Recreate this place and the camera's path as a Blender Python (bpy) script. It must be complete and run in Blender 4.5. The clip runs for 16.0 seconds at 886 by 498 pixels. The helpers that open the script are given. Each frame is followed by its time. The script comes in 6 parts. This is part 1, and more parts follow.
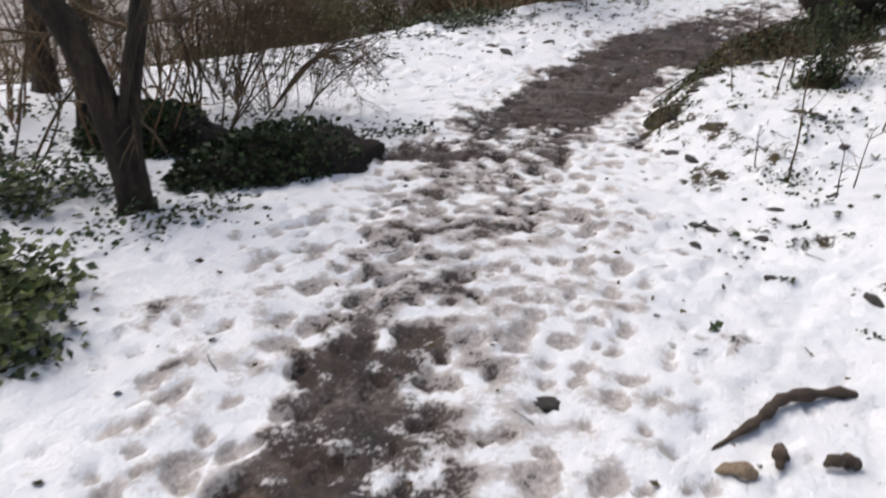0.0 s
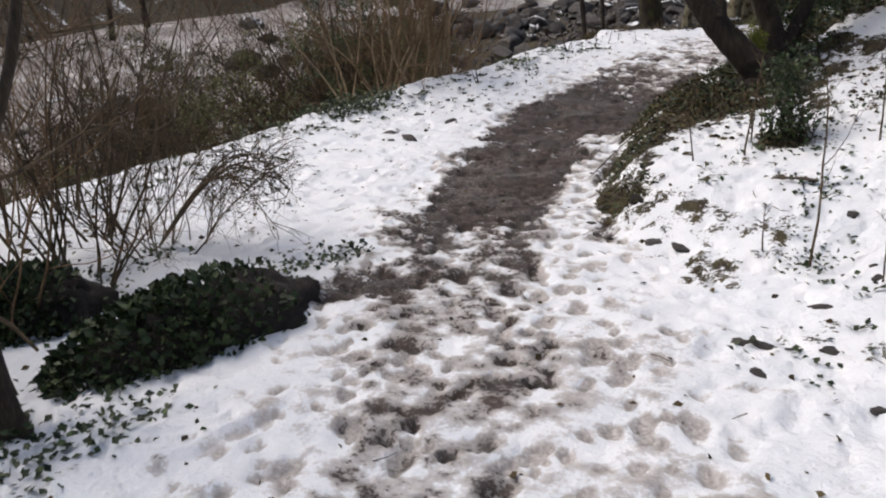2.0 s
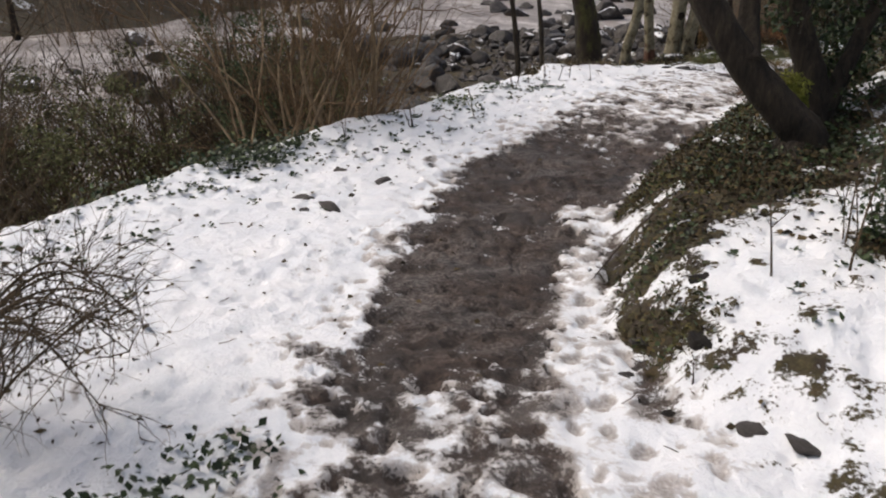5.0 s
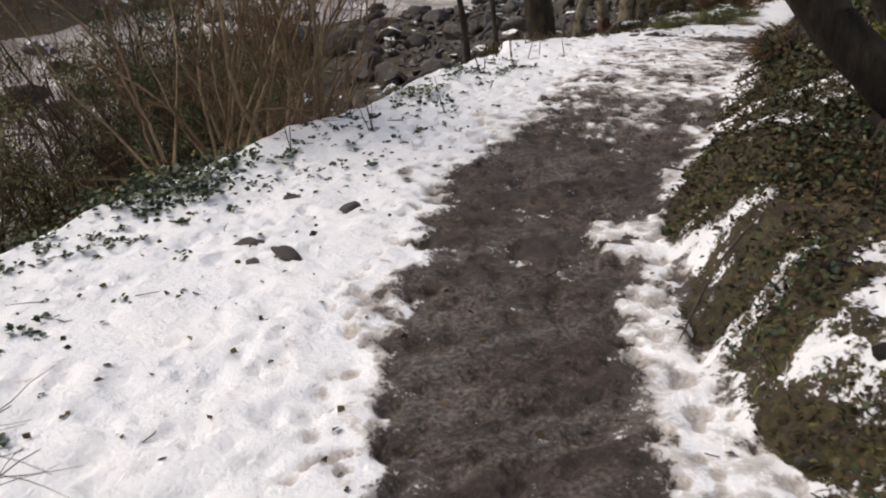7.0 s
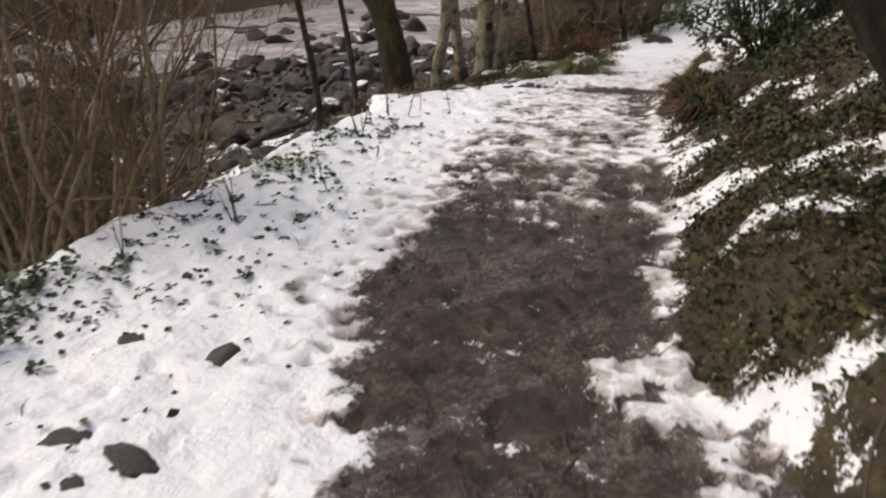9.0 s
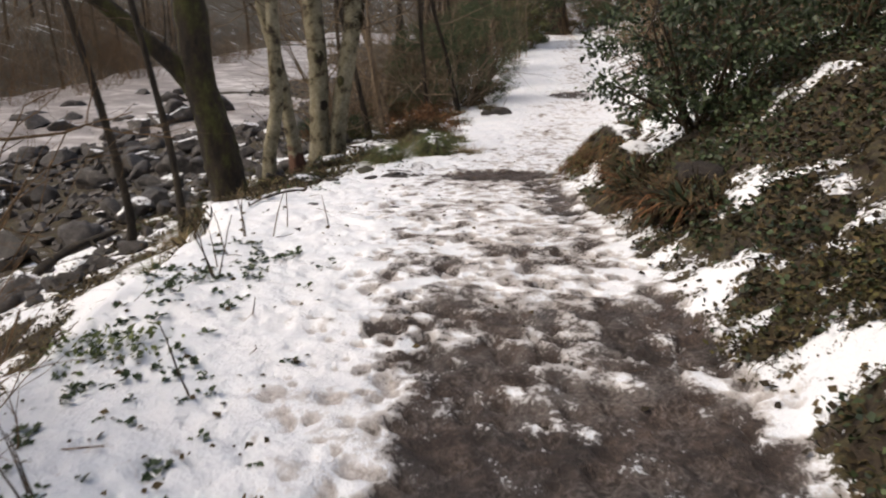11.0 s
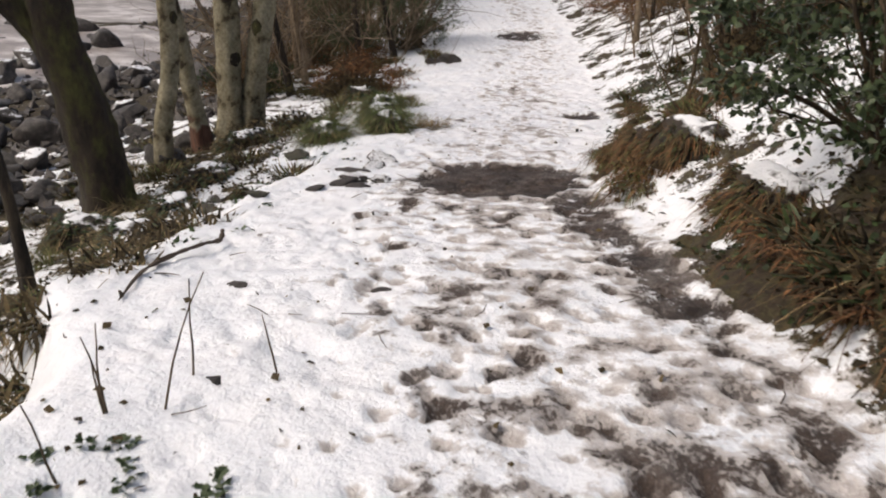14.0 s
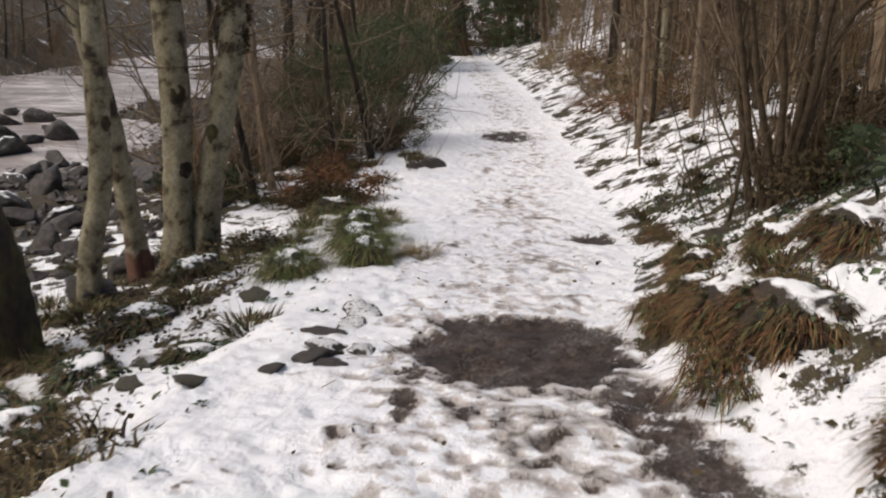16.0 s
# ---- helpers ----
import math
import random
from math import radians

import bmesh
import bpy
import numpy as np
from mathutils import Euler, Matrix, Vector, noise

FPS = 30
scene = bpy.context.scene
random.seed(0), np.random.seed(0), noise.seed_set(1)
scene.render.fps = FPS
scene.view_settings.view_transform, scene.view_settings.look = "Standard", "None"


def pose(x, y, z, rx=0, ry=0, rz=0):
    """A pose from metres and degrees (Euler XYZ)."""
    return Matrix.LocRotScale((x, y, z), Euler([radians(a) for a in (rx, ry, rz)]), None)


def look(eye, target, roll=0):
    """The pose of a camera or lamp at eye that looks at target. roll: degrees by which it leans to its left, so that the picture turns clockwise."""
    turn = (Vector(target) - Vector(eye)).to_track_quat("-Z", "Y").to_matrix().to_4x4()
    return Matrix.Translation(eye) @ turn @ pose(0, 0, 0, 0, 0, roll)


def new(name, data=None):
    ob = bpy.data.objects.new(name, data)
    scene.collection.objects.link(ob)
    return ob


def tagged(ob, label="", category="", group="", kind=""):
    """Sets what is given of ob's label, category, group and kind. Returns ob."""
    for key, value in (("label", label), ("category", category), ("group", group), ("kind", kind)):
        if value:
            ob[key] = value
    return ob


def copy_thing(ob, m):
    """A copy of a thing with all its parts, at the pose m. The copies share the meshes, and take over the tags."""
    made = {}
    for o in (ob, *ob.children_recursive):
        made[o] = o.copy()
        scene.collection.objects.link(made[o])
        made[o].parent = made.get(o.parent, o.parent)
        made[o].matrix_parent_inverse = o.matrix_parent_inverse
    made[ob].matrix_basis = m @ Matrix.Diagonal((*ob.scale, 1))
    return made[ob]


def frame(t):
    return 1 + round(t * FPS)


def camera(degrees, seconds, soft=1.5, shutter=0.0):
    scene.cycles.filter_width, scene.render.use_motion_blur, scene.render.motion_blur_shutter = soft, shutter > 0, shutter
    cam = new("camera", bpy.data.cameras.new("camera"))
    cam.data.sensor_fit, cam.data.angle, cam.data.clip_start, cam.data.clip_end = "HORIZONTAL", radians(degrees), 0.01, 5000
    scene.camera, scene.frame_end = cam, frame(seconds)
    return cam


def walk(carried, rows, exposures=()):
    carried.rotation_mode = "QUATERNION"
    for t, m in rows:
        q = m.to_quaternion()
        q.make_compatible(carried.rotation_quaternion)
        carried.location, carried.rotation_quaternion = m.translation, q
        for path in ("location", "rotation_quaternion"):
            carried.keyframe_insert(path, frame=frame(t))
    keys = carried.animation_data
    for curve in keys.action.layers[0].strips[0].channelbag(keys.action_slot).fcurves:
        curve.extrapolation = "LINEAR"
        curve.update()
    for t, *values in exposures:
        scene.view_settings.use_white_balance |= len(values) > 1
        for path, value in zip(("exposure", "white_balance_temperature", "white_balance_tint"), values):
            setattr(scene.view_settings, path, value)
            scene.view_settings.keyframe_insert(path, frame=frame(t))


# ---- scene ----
cam = camera(53.5, 16.0, soft=2.0, shutter=0.35)
METRES, EYE, TILT, LEAN, TURN = 14.0, 1.5, -28.0, -1.5, 0.0
ROWS = [
    (0.0, 0.0, 0.0, 0.0, 0.0, 0.0, -0.0),
    (0.5, -0.0069, 0.0217, 0.0092, -3.88, 2.11, -0.02),
    (1.0, -0.0134, 0.0437, 0.0167, -5.35, 1.8, 4.13),
    (1.5, -0.0245, 0.0644, 0.0257, -9.71, 0.96, 6.52),
    (2.0, -0.0313, 0.0832, 0.0335, -8.37, 3.75, 8.13),
    (2.5, -0.034, 0.1086, 0.0429, -13.77, 2.02, 10.03),
    (3.0, -0.0333, 0.1316, 0.0503, -14.69, 3.1, 10.65),
    (3.5, -0.0293, 0.1574, 0.0596, -15.2, 2.77, 8.34),
    (4.0, -0.0292, 0.1806, 0.0668, -16.81, 1.96, 9.17),
    (4.5, -0.023, 0.207, 0.0774, -14.47, 4.33, 7.39),
    (7.0, -0.0047, 0.3431, 0.1229, -18.59, 2.63, 13.44),
    (7.5, -0.0008, 0.3651, 0.1319, -17.26, 2.64, 11.05),
    (8.0, -0.0017, 0.3899, 0.1422, -21.49, 1.78, 12.98),
    (8.5, 0.0085, 0.4215, 0.1525, -23.22, 2.36, 15.41),
    (9.0, 0.0171, 0.4559, 0.1648, -29.73, 2.74, 16.72),
    (9.5, 0.0304, 0.4935, 0.1787, -32.56, 4.69, 14.31),
    (12.0, 0.1192, 0.6489, 0.2515, -48.45, 1.58, 26.1),
    (12.5, 0.148, 0.6755, 0.2652, -48.95, 3.36, 24.55),
    (13.0, 0.169, 0.7013, 0.2774, -52.33, -1.09, 25.87),
    (13.5, 0.1918, 0.7255, 0.2903, -45.61, 1.91, 22.48),
    (14.0, 0.2063, 0.7478, 0.3008, -48.95, -4.11, 22.61),
    (14.5, 0.2293, 0.7653, 0.3101, -44.98, 1.12, 23.84),
    (15.0, 0.2504, 0.7845, 0.3184, -46.57, 0.9, 20.66),
    (15.5, 0.2714, 0.8059, 0.3278, -48.78, 0.45, 22.61),
    (16.0, 0.2976, 0.8256, 0.3375, -51.04, 0.71, 22.15),
]
walk(cam, [(t, pose(0, 0, EYE, TILT, LEAN, TURN) @ pose(METRES * x, METRES * y, METRES * z, 90 + pitch, roll, yaw)) for t, x, y, z, yaw, pitch, roll in ROWS],
     [(0.0, -0.10, 6300, 10), (4.5, -0.16, 6500, 10), (8.5, -0.10, 6700, 10), (12.0, 0.05, 6750, 10), (16.0, -0.10, 6600, 10)])

# ---- world, sun ----
world = bpy.data.worlds.new("overcast_sky")
scene.world = world
world.use_nodes = True
wn = world.node_tree.nodes
sky = wn.new("ShaderNodeTexSky")
sky.sky_type, sky.sun_disc = "NISHITA", False
SUN_EL, SUN_AZ = radians(52), radians(-50)
sky.sun_elevation, sky.sun_rotation = SUN_EL, SUN_AZ
sky.air_density, sky.dust_density, sky.ozone_density = 1.0, 6.0, 0.6
wn["Background"].inputs[1].default_value = 0.15
world.node_tree.links.new(sky.outputs[0], wn["Background"].inputs[0])
sun_data = bpy.data.lights.new("sun", "SUN")
sun_data.energy, sun_data.angle, sun_data.color = 1.3, radians(50), (1.0, 0.96, 0.9)
sun = new("sun", sun_data)
sun.matrix_world = look((0, 0, 30), (-30 * math.sin(SUN_AZ) / math.tan(SUN_EL), -30 * math.cos(SUN_AZ) / math.tan(SUN_EL), 0))


# ---- materials ----
def node_material(name):
    m = bpy.data.materials.new(name)
    m.use_nodes = True
    nt = m.node_tree
    return m, nt, nt.nodes["Principled BSDF"]


def add_noise(nt, scale, detail=4.0, rough=0.55, coord="Object", stretch=None, turn=0.0):
    tc = nt.nodes.new("ShaderNodeTexCoord")
    out = tc.outputs[coord]
    if stretch:
        mp = nt.nodes.new("ShaderNodeMapping")
        mp.inputs["Scale"].default_value = stretch
        mp.inputs["Rotation"].default_value = (0, 0, radians(turn))
        nt.links.new(out, mp.inputs[0])
        out = mp.outputs[0]
    n = nt.nodes.new("ShaderNodeTexNoise")
    n.inputs["Scale"].default_value, n.inputs["Detail"].default_value, n.inputs["Roughness"].default_value = scale, detail, rough
    nt.links.new(out, n.inputs["Vector"])
    return n.outputs["Fac"]


def add_ramp(nt, fac, stops):
    r = nt.nodes.new("ShaderNodeValToRGB")
    els = r.color_ramp.elements
    while len(els) < len(stops):
        els.new(0.5)
    for e, (p, c) in zip(els, stops):
        e.position, e.color = p, (*c, 1) if len(c) == 3 else c
    nt.links.new(fac, r.inputs[0])
    return r.outputs[0]


def add_mix(nt, fac, a, b, blend="MIX"):
    m = nt.nodes.new("ShaderNodeMix")
    m.data_type, m.blend_type = "RGBA", blend
    for val, sock in ((fac, m.inputs[0]), (a, m.inputs[6]), (b, m.inputs[7])):
        if isinstance(val, (int, float)):
            sock.default_value = val
        elif isinstance(val, tuple):
            sock.default_value = (*val, 1)
        else:
            nt.links.new(val, sock)
    return m.outputs[2]


def add_math(nt, op, a, b, clamp=False):
    m = nt.nodes.new("ShaderNodeMath")
    m.operation, m.use_clamp = op, clamp
    for val, sock in ((a, m.inputs[0]), (b, m.inputs[1])):
        if isinstance(val, (int, float)):
            sock.default_value = val
        else:
            nt.links.new(val, sock)
    return m.outputs[0]


def add_bump(nt, bsdf, height, strength, distance):
    b = nt.nodes.new("ShaderNodeBump")
    b.inputs["Strength"].default_value, b.inputs["Distance"].default_value = strength, distance
    nt.links.new(height, b.inputs["Height"])
    nt.links.new(b.outputs[0], bsdf.inputs["Normal"])


def surface(name, stops, scale, rough=0.85, bump=0.4, dist=0.01, stretch=None, fine=6.0, tint=0.35, vary=0.0):
    """A rough natural surface: a coarse colour ramp, a fine grain over it, relief, and a tone of its own for each piece."""
    m, nt, bsdf = node_material(name)
    coarse = add_noise(nt, scale, 5, 0.6, stretch=stretch)
    grain = add_noise(nt, scale * fine, 4, 0.65, stretch=stretch)
    col = add_ramp(nt, coarse, stops)
    g = add_ramp(nt, grain, [(0.3, (1 - tint,) * 3), (0.7, (1 + tint,) * 3)])
    col = add_mix(nt, 1.0, col, g, "MULTIPLY")
    if vary:
        info = nt.nodes.new("ShaderNodeObjectInfo")
        v = add_ramp(nt, info.outputs["Random"], [(0.0, (1 - vary,) * 3), (1.0, (1 + vary,) * 3)])
        col = add_mix(nt, 1.0, col, v, "MULTIPLY")
    nt.links.new(col, bsdf.inputs["Base Color"])
    bsdf.inputs["Roughness"].default_value = rough
    add_bump(nt, bsdf, add_math(nt, "ADD", coarse, add_math(nt, "MULTIPLY", grain, 0.5)), bump, dist)
    return m


def leaf_surface(name, dark, light, rough=0.45):
    m, nt, bsdf = node_material(name)
    geo = nt.nodes.new("ShaderNodeNewGeometry")
    col = add_ramp(nt, geo.outputs["Random Per Island"], [(0.0, dark), (0.75, light), (1.0, tuple(min(1, c * 1.5) for c in light))])
    mott = add_ramp(nt, add_noise(nt, 40, 3), [(0.3, (0.7,) * 3), (0.7, (1.25,) * 3)])
    nt.links.new(add_mix(nt, 1.0, col, mott, "MULTIPLY"), bsdf.inputs["Base Color"])
    bsdf.inputs["Roughness"].default_value = rough
    bsdf.inputs["Specular IOR Level"].default_value = 0.3
    return m


BARK_DARK = surface("bark_dark", [(0.32, (0.010, 0.007, 0.004)), (0.5, (0.028, 0.020, 0.012)), (0.62, (0.046, 0.034, 0.02)), (0.75, (0.042, 0.040, 0.016))], 13, 0.95, 1.0, 0.03, (1, 1, 0.22), tint=0.5)
BARK_MOSSY = surface("bark_mossy", [(0.35, (0.012, 0.008, 0.005)), (0.47, (0.026, 0.018, 0.010)), (0.55, (0.038, 0.033, 0.010)), (0.75, (0.07, 0.068, 0.016))], 5, 0.95, 0.9, 0.03, (1, 1, 0.5))
PALE_STOPS = [(0.36, (0.03, 0.021, 0.011)), (0.41, (0.075, 0.058, 0.03)), (0.46, (0.17, 0.146, 0.088)), (0.62, (0.26, 0.232, 0.16)), (0.76, (0.11, 0.106, 0.045))]
BARK_PALE = surface("bark_pale", PALE_STOPS, 5.5, 0.85, 0.6, 0.012, (1, 1, 0.9), tint=0.3)
BARK_TAN = surface("bark_tan", [(0.3, (0.10, 0.07, 0.044)), (0.6, (0.23, 0.17, 0.11)), (0.8, (0.34, 0.26, 0.18))], 12, 0.85, 0.5, 0.006, (1, 1, 0.3), vary=0.25)
BARK_PALE_RED = surface("bark_pale_red_foot", PALE_STOPS, 5.5, 0.85, 0.6, 0.012, (1, 1, 0.9), tint=0.3)


def redden(m):
    """Bare reddish wood, ragged at its upper end, on the lowest part of the trunk."""
    nt = m.node_tree
    bsdf = nt.nodes["Principled BSDF"]
    old = bsdf.inputs["Base Color"].links[0].from_socket
    tc, sep = nt.nodes.new("ShaderNodeTexCoord"), nt.nodes.new("ShaderNodeSeparateXYZ")
    nt.links.new(tc.outputs["Object"], sep.inputs[0])
    ragged = add_math(nt, "ADD", sep.outputs["Z"], add_math(nt, "MULTIPLY", add_noise(nt, 7, 4), 0.9))
    bare = add_ramp(nt, ragged, [(0.88, (1, 1, 1)), (0.98, (0, 0, 0))])
    red = add_ramp(nt, add_noise(nt, 18, 4, stretch=(1, 1, 0.3)), [(0.3, (0.055, 0.024, 0.014)), (0.7, (0.15, 0.07, 0.042))])
    nt.links.new(add_mix(nt, bare, old, red), bsdf.inputs["Base Color"])


redden(BARK_PALE_RED)
TWIG_BROWN = surface("twig_brown", [(0.3, (0.034, 0.023, 0.012)), (0.6, (0.095, 0.064, 0.033)), (0.8, (0.165, 0.115, 0.064))], 14, 0.9, 0.4, 0.004, vary=0.25)
TWIG_RED = surface("twig_red", [(0.3, (0.07, 0.041, 0.019)), (0.7, (0.21, 0.128, 0.06))], 14, 0.9, 0.4, 0.004, vary=0.25)
HAZEL = surface("hazel_bark", [(0.3, (0.11, 0.074, 0.04)), (0.6, (0.235, 0.168, 0.095)), (0.8, (0.33, 0.25, 0.155))], 12, 0.8, 0.5, 0.006, (1, 1, 0.3), vary=0.2)
DEAD_WOOD = surface("dead_wood", [(0.3, (0.03, 0.02, 0.013)), (0.6, (0.075, 0.052, 0.036)), (0.8, (0.12, 0.09, 0.065))], 12, 0.85, 0.8, 0.01)
STONE = surface("river_stone", [(0.3, (0.018, 0.015, 0.013)), (0.55, (0.05, 0.042, 0.037)), (0.8, (0.13, 0.112, 0.10))], 4, 0.55, 0.9, 0.04, vary=0.3)
STONE_DARK = surface("wet_stone", [(0.3, (0.022, 0.018, 0.016)), (0.6, (0.052, 0.043, 0.038)), (0.8, (0.09, 0.078, 0.07))], 9, 0.7, 0.6, 0.012, vary=0.25)
STONE_MOSS = surface("mossy_stone", [(0.35, (0.04, 0.034, 0.028)), (0.5, (0.085, 0.073, 0.06)), (0.6, (0.075, 0.08, 0.028)), (0.8, (0.12, 0.125, 0.04))], 7, 0.85, 0.8, 0.02, vary=0.2)
SOIL = surface("dark_soil", [(0.3, (0.010, 0.007, 0.005)), (0.6, (0.026, 0.019, 0.014)), (0.8, (0.055, 0.042, 0.03))], 18, 0.95, 1.0, 0.03)
MOSS = surface("yellow_moss", [(0.3, (0.14, 0.15, 0.02)), (0.7, (0.35, 0.36, 0.06))], 25, 0.95, 1.0, 0.02)
IVY = leaf_surface("ivy_leaf", (0.012, 0.02, 0.008), (0.042, 0.062, 0.022), 0.5)
HOLLY = leaf_surface("holly_leaf", (0.016, 0.025, 0.010), (0.056, 0.076, 0.034), 0.4)
CONIFER = leaf_surface("conifer_needle", (0.024, 0.034, 0.014), (0.075, 0.095, 0.042), 0.75)
OLIVE = leaf_surface("olive_leaf", (0.02, 0.017, 0.006), (0.075, 0.066, 0.02), 0.8)
DULL = leaf_surface("dull_green_leaf", (0.04, 0.044, 0.016), (0.15, 0.15, 0.06), 0.8)
GRASS = leaf_surface("grass_blade", (0.035, 0.055, 0.014), (0.11, 0.13, 0.04), 0.7)
STRAW = leaf_surface("dry_grass", (0.09, 0.062, 0.03), (0.25, 0.185, 0.095), 0.85)
BRACKEN = leaf_surface("dead_bracken", (0.035, 0.017, 0.008), (0.16, 0.078, 0.034), 0.9)
DEADLEAF = leaf_surface("dead_leaf", (0.018, 0.013, 0.007), (0.072, 0.052, 0.024), 0.9)


def snow_capped(name, base_stops, scale):
    """Rough stone with snow lying where it faces up."""
    m, nt, bsdf = node_material(name)
    coarse, grain = add_noise(nt, scale, 5, 0.6), add_noise(nt, scale * 6, 4, 0.65)
    rock = add_mix(nt, 1.0, add_ramp(nt, coarse, base_stops), add_ramp(nt, grain, [(0.3, (0.6,) * 3), (0.7, (1.4,) * 3)]), "MULTIPLY")
    geo = nt.nodes.new("ShaderNodeNewGeometry")
    sep = nt.nodes.new("ShaderNodeSeparateXYZ")
    nt.links.new(geo.outputs["Normal"], sep.inputs[0])
    lie = add_math(nt, "ADD", sep.outputs["Z"], add_math(nt, "MULTIPLY", add_math(nt, "SUBTRACT", coarse, 0.5), 1.3))
    cover = add_ramp(nt, lie, [(0.80, (0, 0, 0)), (0.92, (1, 1, 1))])
    nt.links.new(add_mix(nt, cover, rock, (0.8, 0.81, 0.83)), bsdf.inputs["Base Color"])
    bsdf.inputs["Roughness"].default_value = 0.8
    add_bump(nt, bsdf, add_math(nt, "ADD", coarse, add_math(nt, "MULTIPLY", grain, 0.5)), 0.9, 0.03)
    return m


STONE_CAPPED = snow_capped("snow_capped_boulder", [(0.3, (0.03, 0.026, 0.023)), (0.55, (0.075, 0.066, 0.06)), (0.8, (0.16, 0.143, 0.132))], 3)
SOIL_SNOWY = snow_capped("snowy_soil", [(0.35, (0.014, 0.010, 0.006)), (0.55, (0.035, 0.024, 0.014)), (0.75, (0.07, 0.046, 0.024))], 5)
STONE_SNOWY = snow_capped("snowy_stone", [(0.35, (0.035, 0.03, 0.026)), (0.55, (0.08, 0.07, 0.06)), (0.75, (0.11, 0.105, 0.055))], 6)


def ground_material():
    m, nt, bsdf = node_material("snow_and_mud")

    def attr(name):
        a = nt.nodes.new("ShaderNodeAttribute")
        a.attribute_name = name
        return a.outputs["Fac"]

    fine = add_noise(nt, 9, 6, 0.65)
    finer = add_noise(nt, 45, 5, 0.65)
    mid = add_noise(nt, 3.2, 4, 0.55)
    edge = add_math(nt, "MULTIPLY", add_math(nt, "SUBTRACT", add_math(nt, "ADD", fine, finer), 1.0), 1.0)
    mudv = add_math(nt, "ADD", attr("mudval"), edge)
    litv = add_math(nt, "ADD", attr("litval"), edge)
    # this value also carries the shade painted into the footprints
    slush = add_math(nt, "ADD", attr("slush_shade_val"), add_math(nt, "MULTIPLY", add_math(nt, "SUBTRACT", add_math(nt, "ADD", fine, add_math(nt, "MULTIPLY", finer, 0.8)), 0.9), 1.2))
    snow_c = add_mix(nt, 1.0, add_ramp(nt, mid, [(0.3, (0.76, 0.79, 0.83)), (0.7, (0.85, 0.86, 0.88))]),
                     add_ramp(nt, finer, [(0.25, (0.93, 0.93, 0.94)), (0.6, (1.0, 1.0, 1.0))]), "MULTIPLY")
    slush_c = add_ramp(nt, finer, [(0.25, (0.22, 0.194, 0.178)), (0.5, (0.41, 0.38, 0.362)), (0.75, (0.66, 0.645, 0.635))])
    mud_c = add_ramp(nt, fine, [(0.25, (0.013, 0.0085, 0.0065)), (0.48, (0.036, 0.0235, 0.018)), (0.62, (0.068, 0.048, 0.038)), (0.8, (0.18, 0.148, 0.128))])
    grit = add_noise(nt, 150, 3, 0.7)
    mud_c = add_mix(nt, 1.0, mud_c, add_ramp(nt, finer, [(0.3, (0.5,) * 3), (0.7, (1.5,) * 3)]), "MULTIPLY")
    mud_c = add_mix(nt, 1.0, mud_c, add_ramp(nt, grit, [(0.3, (0.55,) * 3), (0.6, (1.1,) * 3), (0.72, (2.4,) * 3)]), "MULTIPLY")
    mud_c = add_mix(nt, 1.0, mud_c, add_ramp(nt, mid, [(0.3, (0.6,) * 3), (0.7, (1.45,) * 3)]), "MULTIPLY")
    # wet snow trodden into the mud in streaks along the path
    streak = add_noise(nt, 2.6, 6, 0.7, stretch=(0.45, 1.7, 1), turn=-47)
    worn = add_math(nt, "MULTIPLY", add_ramp(nt, add_math(nt, "ADD", streak, add_math(nt, "MULTIPLY", add_math(nt, "SUBTRACT", finer, 0.5), 0.5)), [(0.50, (0, 0, 0)), (0.68, (1, 1, 1))]), 0.6)
    mud_c = add_mix(nt, worn, mud_c, add_ramp(nt, finer, [(0.3, (0.08, 0.064, 0.056)), (0.7, (0.30, 0.268, 0.25))]))
    lit_c = add_ramp(nt, fine, [(0.25, (0.012, 0.009, 0.005)), (0.45, (0.032, 0.021, 0.012)), (0.58, (0.046, 0.038, 0.014)), (0.8, (0.10, 0.062, 0.03))])
    lit_c = add_mix(nt, 1.0, lit_c, add_ramp(nt, finer, [(0.3, (0.35,) * 3), (0.7, (1.6,) * 3)]), "MULTIPLY")
    f_sl = add_ramp(nt, slush, [(0.38, (0, 0, 0)), (0.50, (0.55, 0.55, 0.55)), (0.70, (1, 1, 1))])
    f_mud = add_ramp(nt, mudv, [(0.43, (0, 0, 0)), (0.50, (0.75, 0.75, 0.75)), (0.58, (1, 1, 1))])
    f_lit = add_ramp(nt, litv, [(0.45, (0, 0, 0)), (0.55, (1, 1, 1))])
    col = add_mix(nt, f_sl, snow_c, slush_c)
    col = add_mix(nt, f_mud, col, mud_c)
    col = add_mix(nt, f_lit, col, lit_c)
    nt.links.new(col, bsdf.inputs["Base Color"])
    rough = add_mix(nt, f_mud, (0.8,) * 3, add_ramp(nt, mid, [(0.35, (0.62,) * 3), (0.65, (0.9,) * 3)]))
    rough = add_mix(nt, f_lit, rough, (0.9,) * 3)
    nt.links.new(rough, bsdf.inputs["Roughness"])
    hgt = add_math(nt, "ADD", add_math(nt, "MULTIPLY", fine, 0.7), add_math(nt, "ADD", add_math(nt, "MULTIPLY", finer, add_math(nt, "ADD", add_math(nt, "MULTIPLY", f_mud, 0.35), 0.22)), add_math(nt, "MULTIPLY", add_math(nt, "MULTIPLY", grit, f_mud), 0.18)))
    hgt = add_math(nt, "SUBTRACT", hgt, add_math(nt, "MULTIPLY", f_mud, 0.5))
    add_bump(nt, bsdf, hgt, 0.85, 0.05)
    return m


